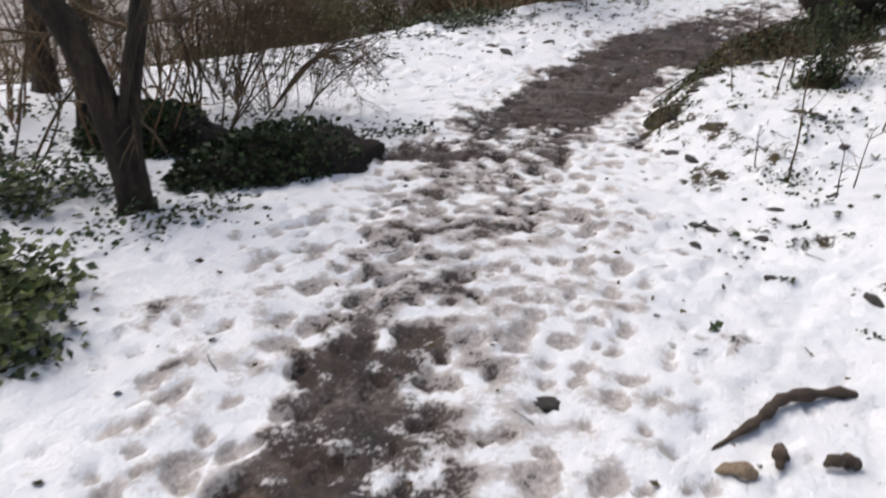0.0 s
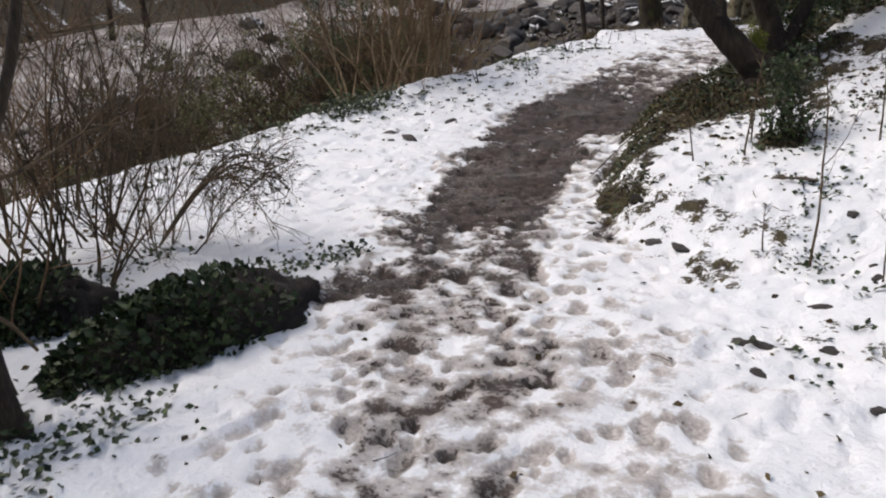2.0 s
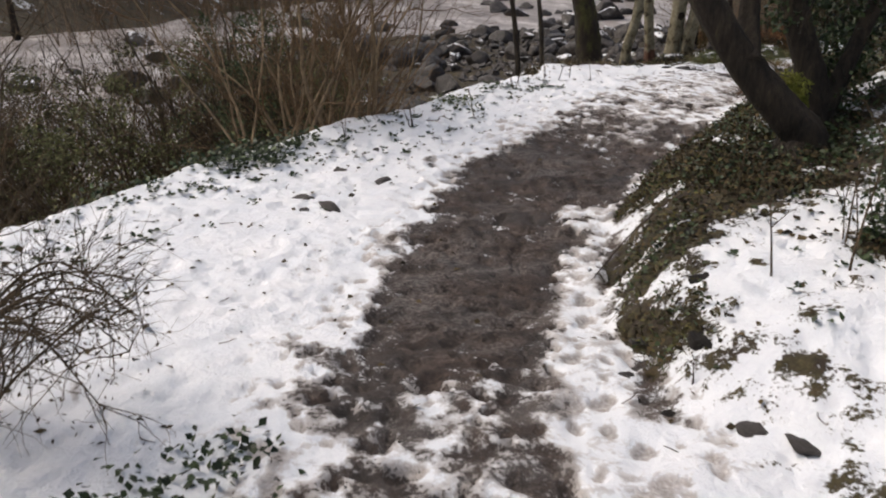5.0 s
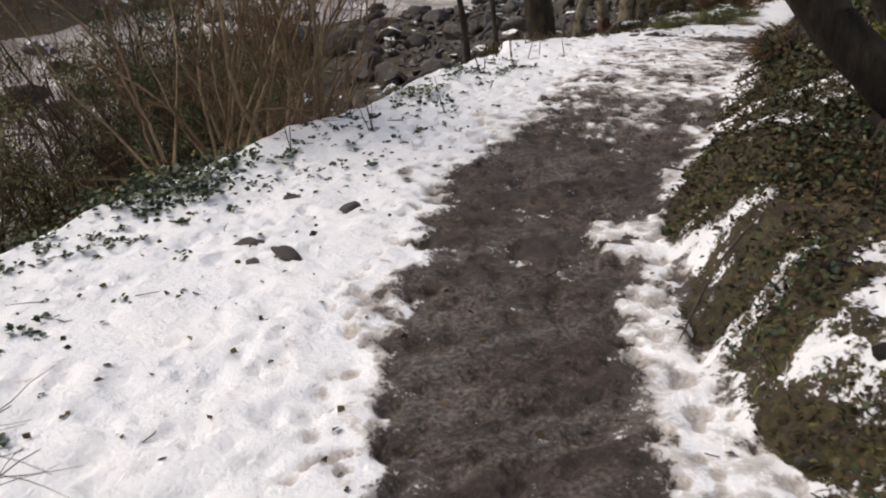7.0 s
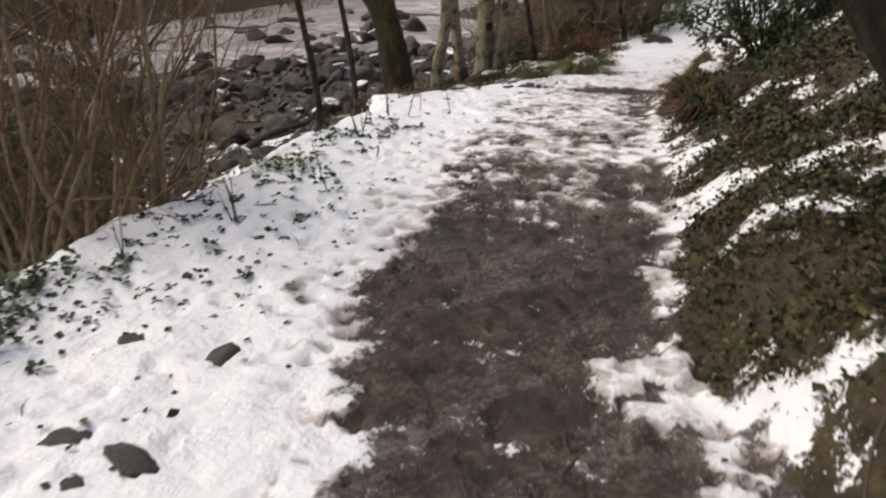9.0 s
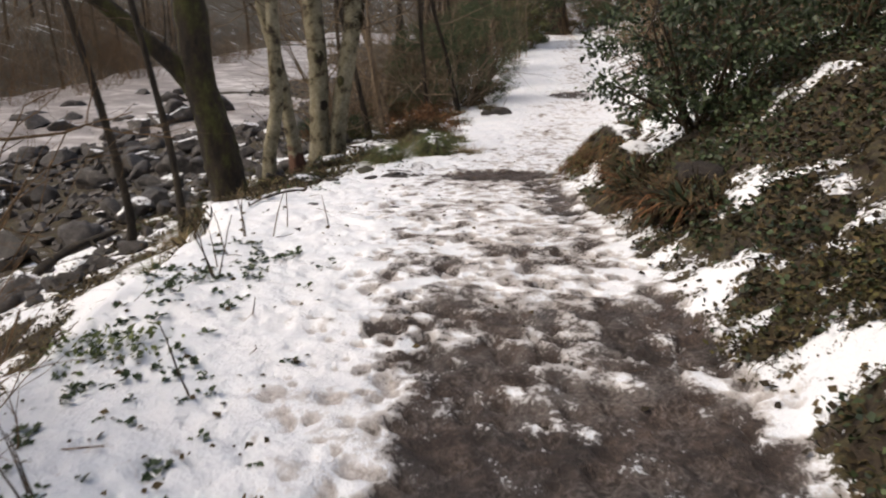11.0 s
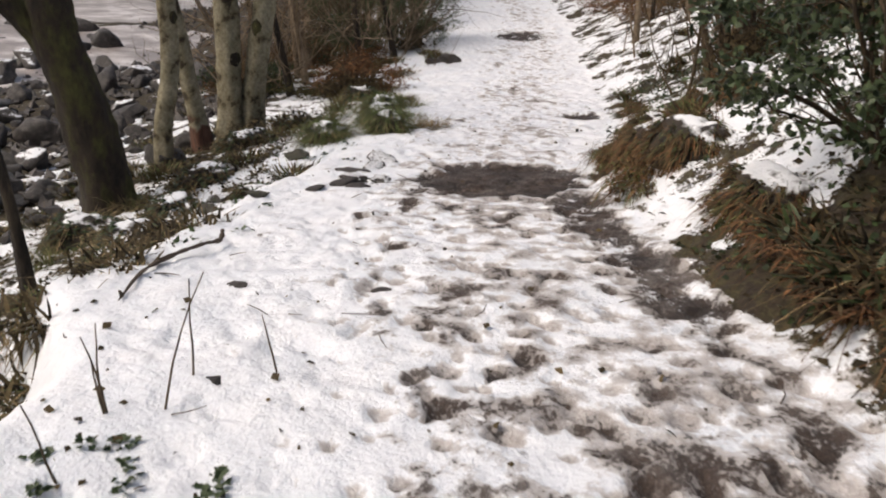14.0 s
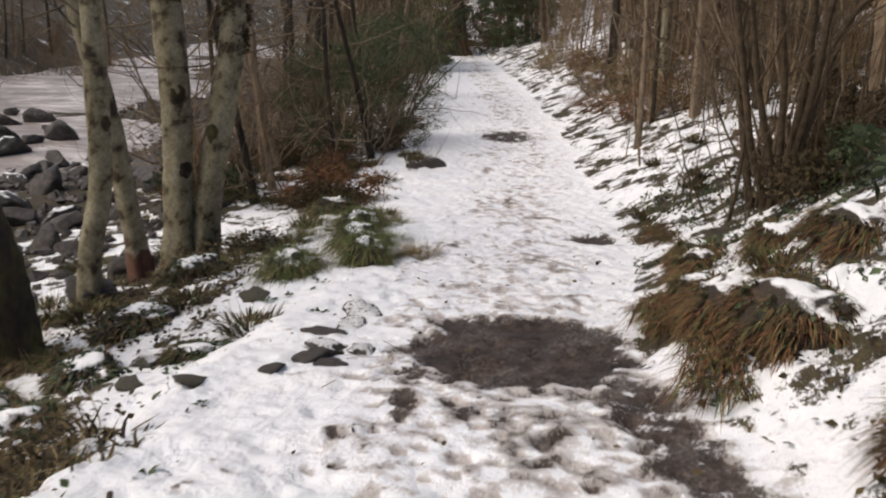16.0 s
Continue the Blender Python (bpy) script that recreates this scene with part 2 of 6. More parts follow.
def water_material():
    m, nt, bsdf = node_material("river_water")
    n = add_noise(nt, 1.1, 7, 0.68, stretch=(1, 0.6, 1))
    nt.links.new(add_ramp(nt, n, [(0.3, (0.15, 0.126, 0.112)), (0.5, (0.31, 0.272, 0.25)), (0.66, (0.66, 0.625, 0.60))]), bsdf.inputs["Base Color"])
    bsdf.inputs["Roughness"].default_value = 0.4
    add_bump(nt, bsdf, n, 0.8, 0.12)
    return m


# ---- the lie of the land ----
# the path's middle line: x, y, z, shelf to its left, foot of the bank to its right
LINE = np.array([
    (-0.3, -3.0, 0.22, 5.0, 2.4), (-0.2, 0.0, -0.12, 5.0, 2.2), (0.0, 3.0, -0.45, 5.0, 1.7), (0.6, 5.6, -0.76, 4.4, 1.0),
    (1.2, 7.4, -0.98, 3.2, 0.75), (1.95, 8.8, -1.05, 2.5, 0.8), (3.1, 10.2, -1.07, 2.35, 0.8), (4.7, 11.8, -1.09, 2.0, 0.75),
    (6.3, 13.3, -1.22, 1.62, 0.75), (8.0, 14.8, -1.50, 0.95, 0.75), (9.9, 15.9, -1.72, 0.95, 1.0), (12.5, 17.5, -1.95, 1.1, 1.3),
    (15.3, 19.2, -2.02, 1.1, 1.4), (20.0, 22.1, -2.05, 1.2, 1.4), (28.6, 28.1, -2.03, 1.3, 1.3), (36.5, 34.0, -2.0, 1.3, 1.3), (46.0, 41.3, -1.9, 1.4, 1.3)])


def densify(p, n=14):
    out = []
    for i in range(len(p) - 1):
        a, b, c, d = p[max(i - 1, 0)], p[i], p[i + 1], p[min(i + 2, len(p) - 1)]
        for k in range(n):
            u = k / n
            out.append(0.5 * (2 * b + (c - a) * u + (2 * a - 5 * b + 4 * c - d) * u * u + (3 * b - 3 * c + d - a) * u ** 3))
    out.append(p[-1])
    return np.array(out)


MID = densify(LINE)
ARC = np.concatenate([[0], np.cumsum(np.linalg.norm(np.diff(MID[:, :2], axis=0), axis=1))])
# the shelf's edge towards the river, and the foot of the bank, metre by metre along the path
MID[:, 3] = np.interp(ARC, [0, 8, 10, 11.2, 12.1, 12.8, 13.8, 14.6, 15.7, 16.6, 17.6, 18.4, 18.9, 19.5, 20, 21, 22, 24, 30, 60],
                      [5, 4.6, 3.6, 2.98, 2.62, 2.45, 2.3, 2.0, 1.95, 1.92, 1.85, 2.2, 1.85, 1.68, 1.45, 1.3, 1.15, 1.1, 1.2, 1.3])
MID[:, 4] = np.interp(ARC, [0, 3, 6, 8.5, 9.5, 11, 12.6, 14, 18, 20, 23, 26, 30, 60], [2.4, 2.2, 1.7, 1.05, 0.72, 0.62, 0.66, 0.75, 0.75, 0.75, 1.0, 1.2, 1.1, 1.05])
TAN = np.gradient(MID[:, :2], axis=0)
TAN /= np.linalg.norm(TAN, axis=1)[:, None]


def value_noise(x, y, seed=0):
    xi, yi = np.floor(x).astype(np.int64), np.floor(y).astype(np.int64)
    fx, fy = x - xi, y - yi
    fx, fy = fx * fx * (3 - 2 * fx), fy * fy * (3 - 2 * fy)

    def h(a, b):
        v = (a * 374761393 + b * 668265263 + seed * 1442695041) & 0xFFFFFFFF
        v = ((v ^ (v >> 13)) * 1274126177) & 0xFFFFFFFF
        return ((v ^ (v >> 16)) & 0xFFFF) / 65535.0

    return (h(xi, yi) * (1 - fx) + h(xi + 1, yi) * fx) * (1 - fy) + (h(xi, yi + 1) * (1 - fx) + h(xi + 1, yi + 1) * fx) * fy


def cell_hash(a, b, seed):
    v = (a * 374761393 + b * 668265263 + seed * 1442695041) & 0xFFFFFFFF
    v = ((v ^ (v >> 13)) * 1274126177) & 0xFFFFFFFF
    return ((v ^ (v >> 16)) & 0xFFFF) / 65535.0


def prints(x, y, cell, r0, r1, share, seed):
    """Hollows trodden by feet and paws: 1 inside a print, 0 outside."""
    out = np.zeros_like(x)
    ci, cj = np.floor(x / cell).astype(np.int64), np.floor(y / cell).astype(np.int64)
    for di in (-1, 0, 1):
        for dj in (-1, 0, 1):
            a, b = ci + di, cj + dj
            px, py = (a + cell_hash(a, b, seed)) * cell, (b + cell_hash(a, b, seed + 1)) * cell
            r = r0 + (r1 - r0) * cell_hash(a, b, seed + 2)
            turn = cell_hash(a, b, seed + 3) * 1.2 + 0.3
            u, v = (x - px) * np.cos(turn) + (y - py) * np.sin(turn), (y - py) * np.cos(turn) - (x - px) * np.sin(turn)
            dist = np.sqrt((u / 1.25) ** 2 + (v * 1.15) ** 2) / r
            out = np.maximum(out, (1 - smooth(0.55, 1.1, dist)) * (cell_hash(a, b, seed + 4) < share))
    return out


def fbm(x, y, octaves=4, seed=0):
    t, amp, tot = np.zeros_like(x), 1.0, 0.0
    for o in range(octaves):
        t, tot = t + amp * value_noise(x * 2 ** o + 17.3 * o, y * 2 ** o - 9.1 * o, seed + o), tot + amp
        amp *= 0.55
    return t / tot


def smooth(a, b, x):
    u = np.clip((x - a) / (b - a), 0, 1)
    return u * u * (3 - 2 * u)


def along(x, y):
    """Metres along the path and to its left."""
    i = np.empty(x.shape, np.int64)
    for k in range(0, len(x), 20000):
        dx, dy = x[k:k + 20000, None] - MID[None, :, 0], y[k:k + 20000, None] - MID[None, :, 1]
        i[k:k + 20000] = np.argmin(dx * dx + dy * dy, axis=1)
    dx, dy = x - MID[i, 0], y - MID[i, 1]
    s = ARC[i] + dx * TAN[i, 0] + dy * TAN[i, 1]
    d = TAN[i, 0] * dy - TAN[i, 1] * dx
    return s, d


def bell(v, c, w):
    return np.exp(-((v - c) / w) ** 2)


WATER_Z = -3.05
# earth laid bare round the feet of trees and clumps: x, y, reach
FEET = [(3.5, 7.98, 0.2), (3.75, 8.1, 0.22), (12.05, 14.35, 0.6), (12.5, 14.45, 0.5), (-1.6, 4.3, 0.25), (2.92, 6.5, 0.2), (8.3, 18.7, 0.4), (8.9, 19.0, 0.4), (9.7, 19.3, 0.5), (7.2, 18.2, 0.4), (20.7, 20.7, 0.4), (21.1, 20.75, 0.35)]


def land(x, y):
    """Height, and how much of mud, slush (with the prints' shade) and leaf litter shows, for arrays of places."""
    s, d = along(x, y)
    z, wl, wr = (np.interp(s, ARC, MID[:, k]) for k in (2, 3, 4))
    wob = (fbm(x * 0.9, y * 0.9, 3, 5) - 0.5)
    e_l = np.maximum(d - wl - 0.3 * wob, 0)
    e_r = np.maximum(-d - wr - 0.35 * wob, 0)
    # down to the river on the left
    reach = np.interp(s, [0, 8, 16, 19, 23, 60], [3.6, 3.4, 3.2, 3.8, 5.8, 6.2])
    bed = -3.35
    h = bed + (z - bed) * np.exp(-(np.maximum(np.sqrt(e_l ** 2 + 0.05) - 0.22, 0) / reach) ** 1.3)
    h += 0.30 * np.maximum(d - 18.5, 0) * smooth(18, 25, d)
    h -= np.interp(s, [8, 10, 12, 17.8, 19, 21.5, 23], [0, 0.35, 0.5, 0.5, 0.24, 0.2, 0]) * smooth(0.0, 0.5, e_l) * (1 - smooth(4.0, 8.0, e_l))
    # up the bank on the right
    slope = np.interp(s, [0, 6, 8.5, 9.5, 11, 12.6, 14, 18, 21, 24, 30, 60], [0.10, 0.2, 0.16, 0.16, 0.12, 0.16, 0.6, 0.8, 0.75, 0.55, 0.5, 0.5])
    rise = np.sqrt(e_r ** 2 + 0.03) - 0.173
    h += slope * np.minimum(rise, 1.3) + 0.36 * np.maximum(rise - 1.3, 0) + np.interp(s, [0, 8.5, 9.5, 11, 12.6, 14, 16], [0, 0.02, 0.2, 0.4, 0.42, 0.2, 0]) * smooth(0.0, 0.5, e_r)
    h += 0.12 * np.maximum(s - 64, 0) * (1 - smooth(0.0, 5.0, d))
    h = np.where(h > 14, 14 + (h - 14) * 0.1, h)
    far_l, far_r = smooth(0.2, 1.2, e_l), smooth(-0.05, 0.18, e_r)
    # mud, slush with the prints' painted shade, and litter
    n1, n2 = fbm(x * 1.7, y * 1.7, 4, 11), fbm(x * 4.5, y * 4.5, 3, 23)
    n3 = fbm(x * 11.0, y * 11.0, 2, 31)
    k = np.interp(s, [2, 4.2, 5.7, 6.4, 7.4, 8.2, 8.9, 9.6, 10.3, 11, 13.2, 14.0, 14.8, 15.6, 16.8, 18.5, 20, 22, 30, 60], [.6, .72, .72, .42, .34, .44, .60, .72, .85, 0.98, 0.98, .90, .58, .46, .40, .35, .30, .20, .15, .2])
    left = np.interp(s, [4, 5.2, 6, 7, 8.5, 9.2, 9.9, 10.5, 11.2, 11.8, 12.3, 12.8, 13.3, 14.0, 14.5, 15.2, 17, 22, 60], [.5, .46, .46, .6, .6, .58, .66, .5, .48, .58, .62, .58, .68, .52, .5, .6, .7, .75, .6])
    right = np.interp(s, [4, 5.2, 6, 7, 8.5, 9.2, 10, 11.2, 12.0, 13.2, 13.8, 15, 17, 22, 60], [.35, .25, .12, .35, .4, .36, .44, .48, .62, .66, .74, .74, .75, .7, .6])
    mud = k * smooth(-0.3, 0.22, left - d) * smooth(-0.22, 0.22, d + right)
    mud = np.maximum(mud, 0.78 * bell(d, np.interp(s, [14.5, 16, 18, 20], [-0.5, -0.55, -0.56, -0.6]), 0.24) * smooth(14.0, 15.0, s) * (1 - smooth(19.9, 20.7, s)) * np.interp(s, [15.2, 15.8, 17.2, 17.8], [1, 0.62, 0.62, 1]))
    mud = np.maximum(mud, 0.85 * bell(s, 15.1, 0.7) * bell(d, -0.75, 0.35))
    mud = np.maximum(mud, 0.80 * bell(d, -0.76, 0.17) * smooth(8.9, 9.5, s) * (1 - smooth(13.2, 14.2, s)))
    # trodden snow left lying along the path's right side
    where = np.maximum.reduce([bell(s, c, w) * bell(d, m, q) for c, w, m, q in ((10.2, 0.5, -0.62, 0.24), (11.25, 0.3, -0.5, 0.16), (12.35, 0.42, -0.44, 0.17), (13.45, 0.3, -0.72, 0.16))])
    rest = smooth(0.41, 0.54, n2 + 0.8 * (n3 - 0.5)) * where
    mud = mud * (1 - 0.8 * smooth(0.05, 0.25, e_r) * smooth(8.0, 9.5, s)) - 1.1 * rest
    pool = np.exp(-np.maximum(((s - 20.9 + 0.2 * d) / 0.82) ** 2 + ((d + 0.18) / 0.70) ** 2 + 1.5 * (n1 - 0.5) + 1.3 * (n2 - 0.5), 0) ** 2.5)
    mud = np.maximum(mud, 1.25 * pool)
    mud = np.maximum(mud, 0.9 * np.exp(-(((s - 24.95) / 0.3) ** 2 + ((d + 0.92) / 0.28) ** 2) ** 2))
    mud = np.maximum(mud, 0.85 * np.exp(-(((s - 33.5) / 0.9) ** 2 + ((d) / 0.6) ** 2) ** 2))
    mud = np.maximum(mud, 0.70 * np.exp(-(((s - 8.45) / 0.32) ** 2 + ((d - 0.55) / 0.4) ** 2) ** 1.5))
    muv = mud + 0.5 * (n1 - 0.5) + 0.55 * (n2 - 0.5) + 0.6 * (n3 - 0.5) - 0.02
    ks = np.interp(s, [2, 6, 8.5, 10, 14, 16, 20, 23, 30, 60], [.58, .52, .50, .54, .54, .48, .46, .40, .38, .42])
    ws = np.interp(s, [2, 6, 9, 10.5, 13.5, 15, 17, 21, 24, 60], [0.95, 1.05, 0.95, .85, .95, 1.1, 1.1, 1.0, .8, .7])
    slv = ks * np.exp(-np.abs((d + 0.22 * smooth(14, 16, s)) / ws) ** 3) + 0.38 * (n2 - 0.5) + 0.15 * (n1 - 0.5) + 0.5 * (n3 - 0.5)
    near_path = 1 - smooth(2.4, 3.4, np.abs(d))
    busy = smooth(0.15, 0.6, ks * np.exp(-np.abs(d / (ws * 1.1)) ** 4))
    wx, wy = x + 0.05 * (n2 - 0.5), y + 0.05 * (n1 - 0.5)
    tread = np.maximum(prints(wx, wy, 0.22, 0.036, 0.072, 0.75, 61) * (0.5 + 0.5 * busy), prints(wx, wy, 0.13, 0.022, 0.04, 0.6, 71) * (0.65 + 0.35 * busy)) * near_path
    tread = tread * smooth(0.2, 0.5, n1 + 0.25 * busy)
    muv = muv + (0.22 * tread - 0.04) * busy
    # slush colour stands in for shade inside the prints beside the path
    slv = slv + (0.50 * tread * busy + 0.34 * tread) * (1 - 0.7 * smooth(21.0, 24.0, s)) - 0.06 * busy * (1 - tread) + 0.30 * smooth(0.12, 0.5, muv) * (1 - smooth(0, 0.5, rest))
    right_k = np.interp(s, [0, 8.5, 9.5, 10.5, 11.5, 12.5, 13.4, 14.4, 15.5, 17.6, 18.6, 20, 23, 27, 31, 60], [.12, .2, .55, .70, .72, .76, .62, .66, .86, .84, .62, .5, .46, .45, .45, .5])
    left_k = np.interp(s, [17.3, 18.1, 19, 20.5, 23, 26, 40], [0.95, 0.58, 0.5, 0.48, 0.46, 0.48, 0.5]) ** (1 - smooth(2.5, 5.5, e_l))
    litv = np.where(d > 0, far_l * np.interp(e_l, [0, 1.0, 3, 8, 14, 30], [.35, .75, .88, .95, .86, .86]) * left_k,
                    far_r * right_k * np.interp(e_r, [0, .8, 3, 10], [.95, 1.0, .92, .85]) * (1 - 0.75 * smooth(0.42, 0.7, e_r) * (1 - smooth(10.6, 11.3, s))) * (1 - 0.35 * smooth(0.9, 1.4, e_r) * (1 - smooth(14.0, 15.0, s))))
    small = smooth(20, 23, s)
    litv = litv + (1.25 - 0.7 * small) * (n1 - 0.5) + (0.9 + 0.35 * small) * (n2 - 0.5) + 0.45 * (n3 - 0.5)
    for fx, fy, fr in FEET:
        litv = np.maximum(litv, 1.05 * np.exp(-((x - fx) ** 2 + (y - fy) ** 2) / fr ** 2) + 0.7 * (n1 - 0.5) + 0.6 * (n2 - 0.5))
    litv = np.where((d < wl + 0.1) & (d > -wr), 0.0, litv)
    near = np.exp(-np.maximum(np.abs(d) - 3.0, 0) / 6.0)
    snowy = 1 - smooth(0.42, 0.6, muv)
    h += 0.10 * (fbm(x * 0.7, y * 0.7, 3, 41) - 0.5) * smooth(0.6, 2.0, np.abs(d)) + (1 - near) * 1.2 * (fbm(x * 0.12, y * 0.12, 3, 47) - 0.5)
    h += 0.026 * snowy + 0.055 * (n2 - 0.5) * near_path - (0.045 - 0.015 * busy) * tread + 0.012 * (n3 - 0.5)
    h += np.where(litv > 0.5, 0.05 * (n3 - 0.5) - 0.015, 0)
    return h, muv, slv, litv


def height(x, y):
    return float(land(np.array([float(x)]), np.array([float(y)]))[0][0])


def stretched(lo, hi, step, far, before, after):
    """Close steps from lo to hi, wider and wider ones out to the horizon on either side."""
    mid = list(np.arange(lo, hi, step))
    a, g = [lo], step
    while a[-1] > -far:
        g *= before
        a.append(a[-1] - g)
    b, g = [mid[-1]], step
    while b[-1] < far:
        g *= after
        b.append(b[-1] + g)
    return np.array(a[:0:-1] + mid + b[1:])


def build_ground():
    u, v = stretched(0.6, 24.0, 0.03, 320, 1.06, 1.012), stretched(-1.8, 7.0, 0.03, 320, 1.03, 1.05)
    uu, vv = np.meshgrid(u, v, indexing="ij")
    uu, vv = uu.ravel(), vv.ravel()
    r = math.sqrt(0.5)
    x, y = (uu - vv) * r, (uu + vv) * r
    h, muv, slv, litv = land(x, y)
    me = bpy.data.meshes.new("ground")
    nu, nv = len(u), len(v)
    idx = np.arange(nu * nv).reshape(nu, nv)
    quads = np.stack([idx[:-1, :-1], idx[1:, :-1], idx[1:, 1:], idx[:-1, 1:]], -1).reshape(-1, 4)
    me.vertices.add(len(x))
    me.vertices.foreach_set("co", np.stack([x, y, h], -1).astype(np.float32).ravel())
    me.loops.add(quads.size)
    me.loops.foreach_set("vertex_index", quads.astype(np.int32).ravel())
    me.polygons.add(len(quads))
    me.polygons.foreach_set("loop_start", np.arange(0, quads.size, 4, dtype=np.int32))
    me.polygons.foreach_set("use_smooth", np.ones(len(quads), dtype=bool))
    me.update()
    for name, val in (("mudval", muv), ("slush_shade_val", slv), ("litval", litv)):
        a = me.attributes.new(name, "FLOAT", "POINT")
        a.data.foreach_set("value", val.astype(np.float32))
    me.validate()
    me.materials.append(ground_material())
    return tagged(new("ground", me), "snow-covered woodland ground with a muddy trodden footpath", "ground", kind="structure")


build_ground()


def build_water():
    me = bpy.data.meshes.new("water")
    n, size = 60, 90.0
    co = [(-40 + size * i / n * 1.1, 2 + size * j / n, WATER_Z) for i in range(n + 1) for j in range(n + 1)]
    me.from_pydata(co, [], [(i * (n + 1) + j, (i + 1) * (n + 1) + j, (i + 1) * (n + 1) + j + 1, i * (n + 1) + j + 1) for i in range(n) for j in range(n)])
    me.materials.append(water_material())
    return tagged(new("water", me), "shallow grey-brown stony river below the path", "river", kind="structure")


build_water()


# ---- mesh helpers ----
class Shape:
    def __init__(self):
        self.v, self.f = [], []

    def tube(self, pts, radii, sides=6, cap=True):
        base, n = len(self.v), len(pts)
        pts = [Vector(p) for p in pts]
        ref = Vector((0.31, 0.95, 0.1))
        for i, p in enumerate(pts):
            t = (pts[min(i + 1, n - 1)] - pts[max(i - 1, 0)]).normalized()
            a = t.cross(ref)
            a = a.normalized() if a.length > 1e-3 else t.orthogonal().normalized()
            b = t.cross(a)
            for k in range(sides):
                w = 2 * math.pi * k / sides
                self.v.append(p + (a * math.cos(w) + b * math.sin(w)) * radii[i])
        for i in range(n - 1):
            for k in range(sides):
                q, k2 = base + i * sides, (k + 1) % sides
                self.f.append((q + k, q + k2, q + sides + k2, q + sides + k))
        if cap:
            self.f.append(tuple(base + (n - 1) * sides + k for k in range(sides)))
            self.f.append(tuple(base + k for k in reversed(range(sides))))

    def leaf(self, p, way, up, length, width):
        """A folded leaf of two halves."""
        b = len(self.v)
        side = way.cross(up)
        side = side.normalized() if side.length > 1e-4 else way.orthogonal().normalized()
        nrm = side.cross(way).normalized()
        self.v += [p, p + way * length * 0.45 + side * width * 0.5 + nrm * width * 0.15, p + way * length, p + way * length * 0.45 - side * width * 0.5 + nrm * width * 0.15]
        self.f += [(b, b + 1, b + 2), (b, b + 2, b + 3)]

    def blade(self, p, way, bend, length, width):
        """A blade that arches over along its length."""
        base, n = len(self.v), 4
        side = way.cross(Vector((0, 0, 1)))
        side = side.normalized() if side.length > 1e-4 else Vector((1, 0, 0))
        for i in range(n):
            u = i / n
            c = p + way * length * u + bend * length * u * u * 1.3
            w = width * 0.5 * (1 - 0.5 * u)
            self.v += [c - side * w, c + side * w]
        self.v.append(p + way * length + bend * length * 1.3)
        for i in range(n - 1):
            q = base + 2 * i
            self.f.append((q, q + 1, q + 3, q + 2))
        q = base + 2 * (n - 1)
        self.f.append((q, q + 1, q + 2))

    def mesh(self, name, mat, smoothed=True):
        me = bpy.data.meshes.new(name)
        me.from_pydata(self.v, [], self.f)
        me.materials.append(mat)
        if smoothed:
            me.polygons.foreach_set("use_smooth", [True] * len(me.polygons))
        return me


def thing(name, place, label, category, group="", kind=""):
    ob = new(name)
    ob.empty_display_size = 0.1
    ob.location = place
    return tagged(ob, label, category, group, kind)


def part(name, shape, mat, parent, label="", kind="", smoothed=True):
    ob = new(name, shape.mesh(name, mat, smoothed))
    ob.parent = parent
    return tagged(ob, label, kind=kind)


RNG = random.Random(7)


def rnd_dir(rng, flat=0.0):
    while True:
        v = Vector((rng.uniform(-1, 1), rng.uniform(-1, 1), rng.uniform(-1, 1) * (1 - flat)))
        if 0.1 < v.length < 1:
            return v.normalized()


def wander(rng, p, way, length, n, wild, lift=0.0):
    pts, p, way = [Vector(p)], Vector(p), Vector(way).normalized()
    for _ in range(n):
        way = (way + rnd_dir(rng) * wild + Vector((0, 0, lift))).normalized()
        p = p + way * (length / n)
        pts.append(p)
    return pts


def taper(n, a, b):
    return [a + (b - a) * i / (n - 1) for i in range(n)]


def sprout(rng, shape, p, way, length, radius, depth, kids, wild=0.25, lift=0.05, sides=5, spread=0.9, tips=None):
    """A branch with its twigs, down to the given depth."""
    n = 5 if depth > 0 else 3
    pts = wander(rng, p, way, length, n, wild, lift)
    shape.tube(pts, taper(n + 1, radius, radius * 0.45), max(3, sides), cap=False)
    if tips is not None:
        tips += pts[2:]
    if depth <= 0:
        return
    for _ in range(kids):
        i = rng.randint(1, n)
        w = (pts[i] - pts[i - 1]).normalized()
        sprout(rng, shape, pts[i], (w + rnd_dir(rng) * spread).normalized(), length * rng.uniform(0.4, 0.7), radius * 0.5, depth - 1, kids, wild, lift, sides - 1, spread, tips)


def smooth_line(pts, n=4):
    p = densify(np.array([list(map(float, q)) for q in pts]), n)
    return [Vector(q) for q in p]


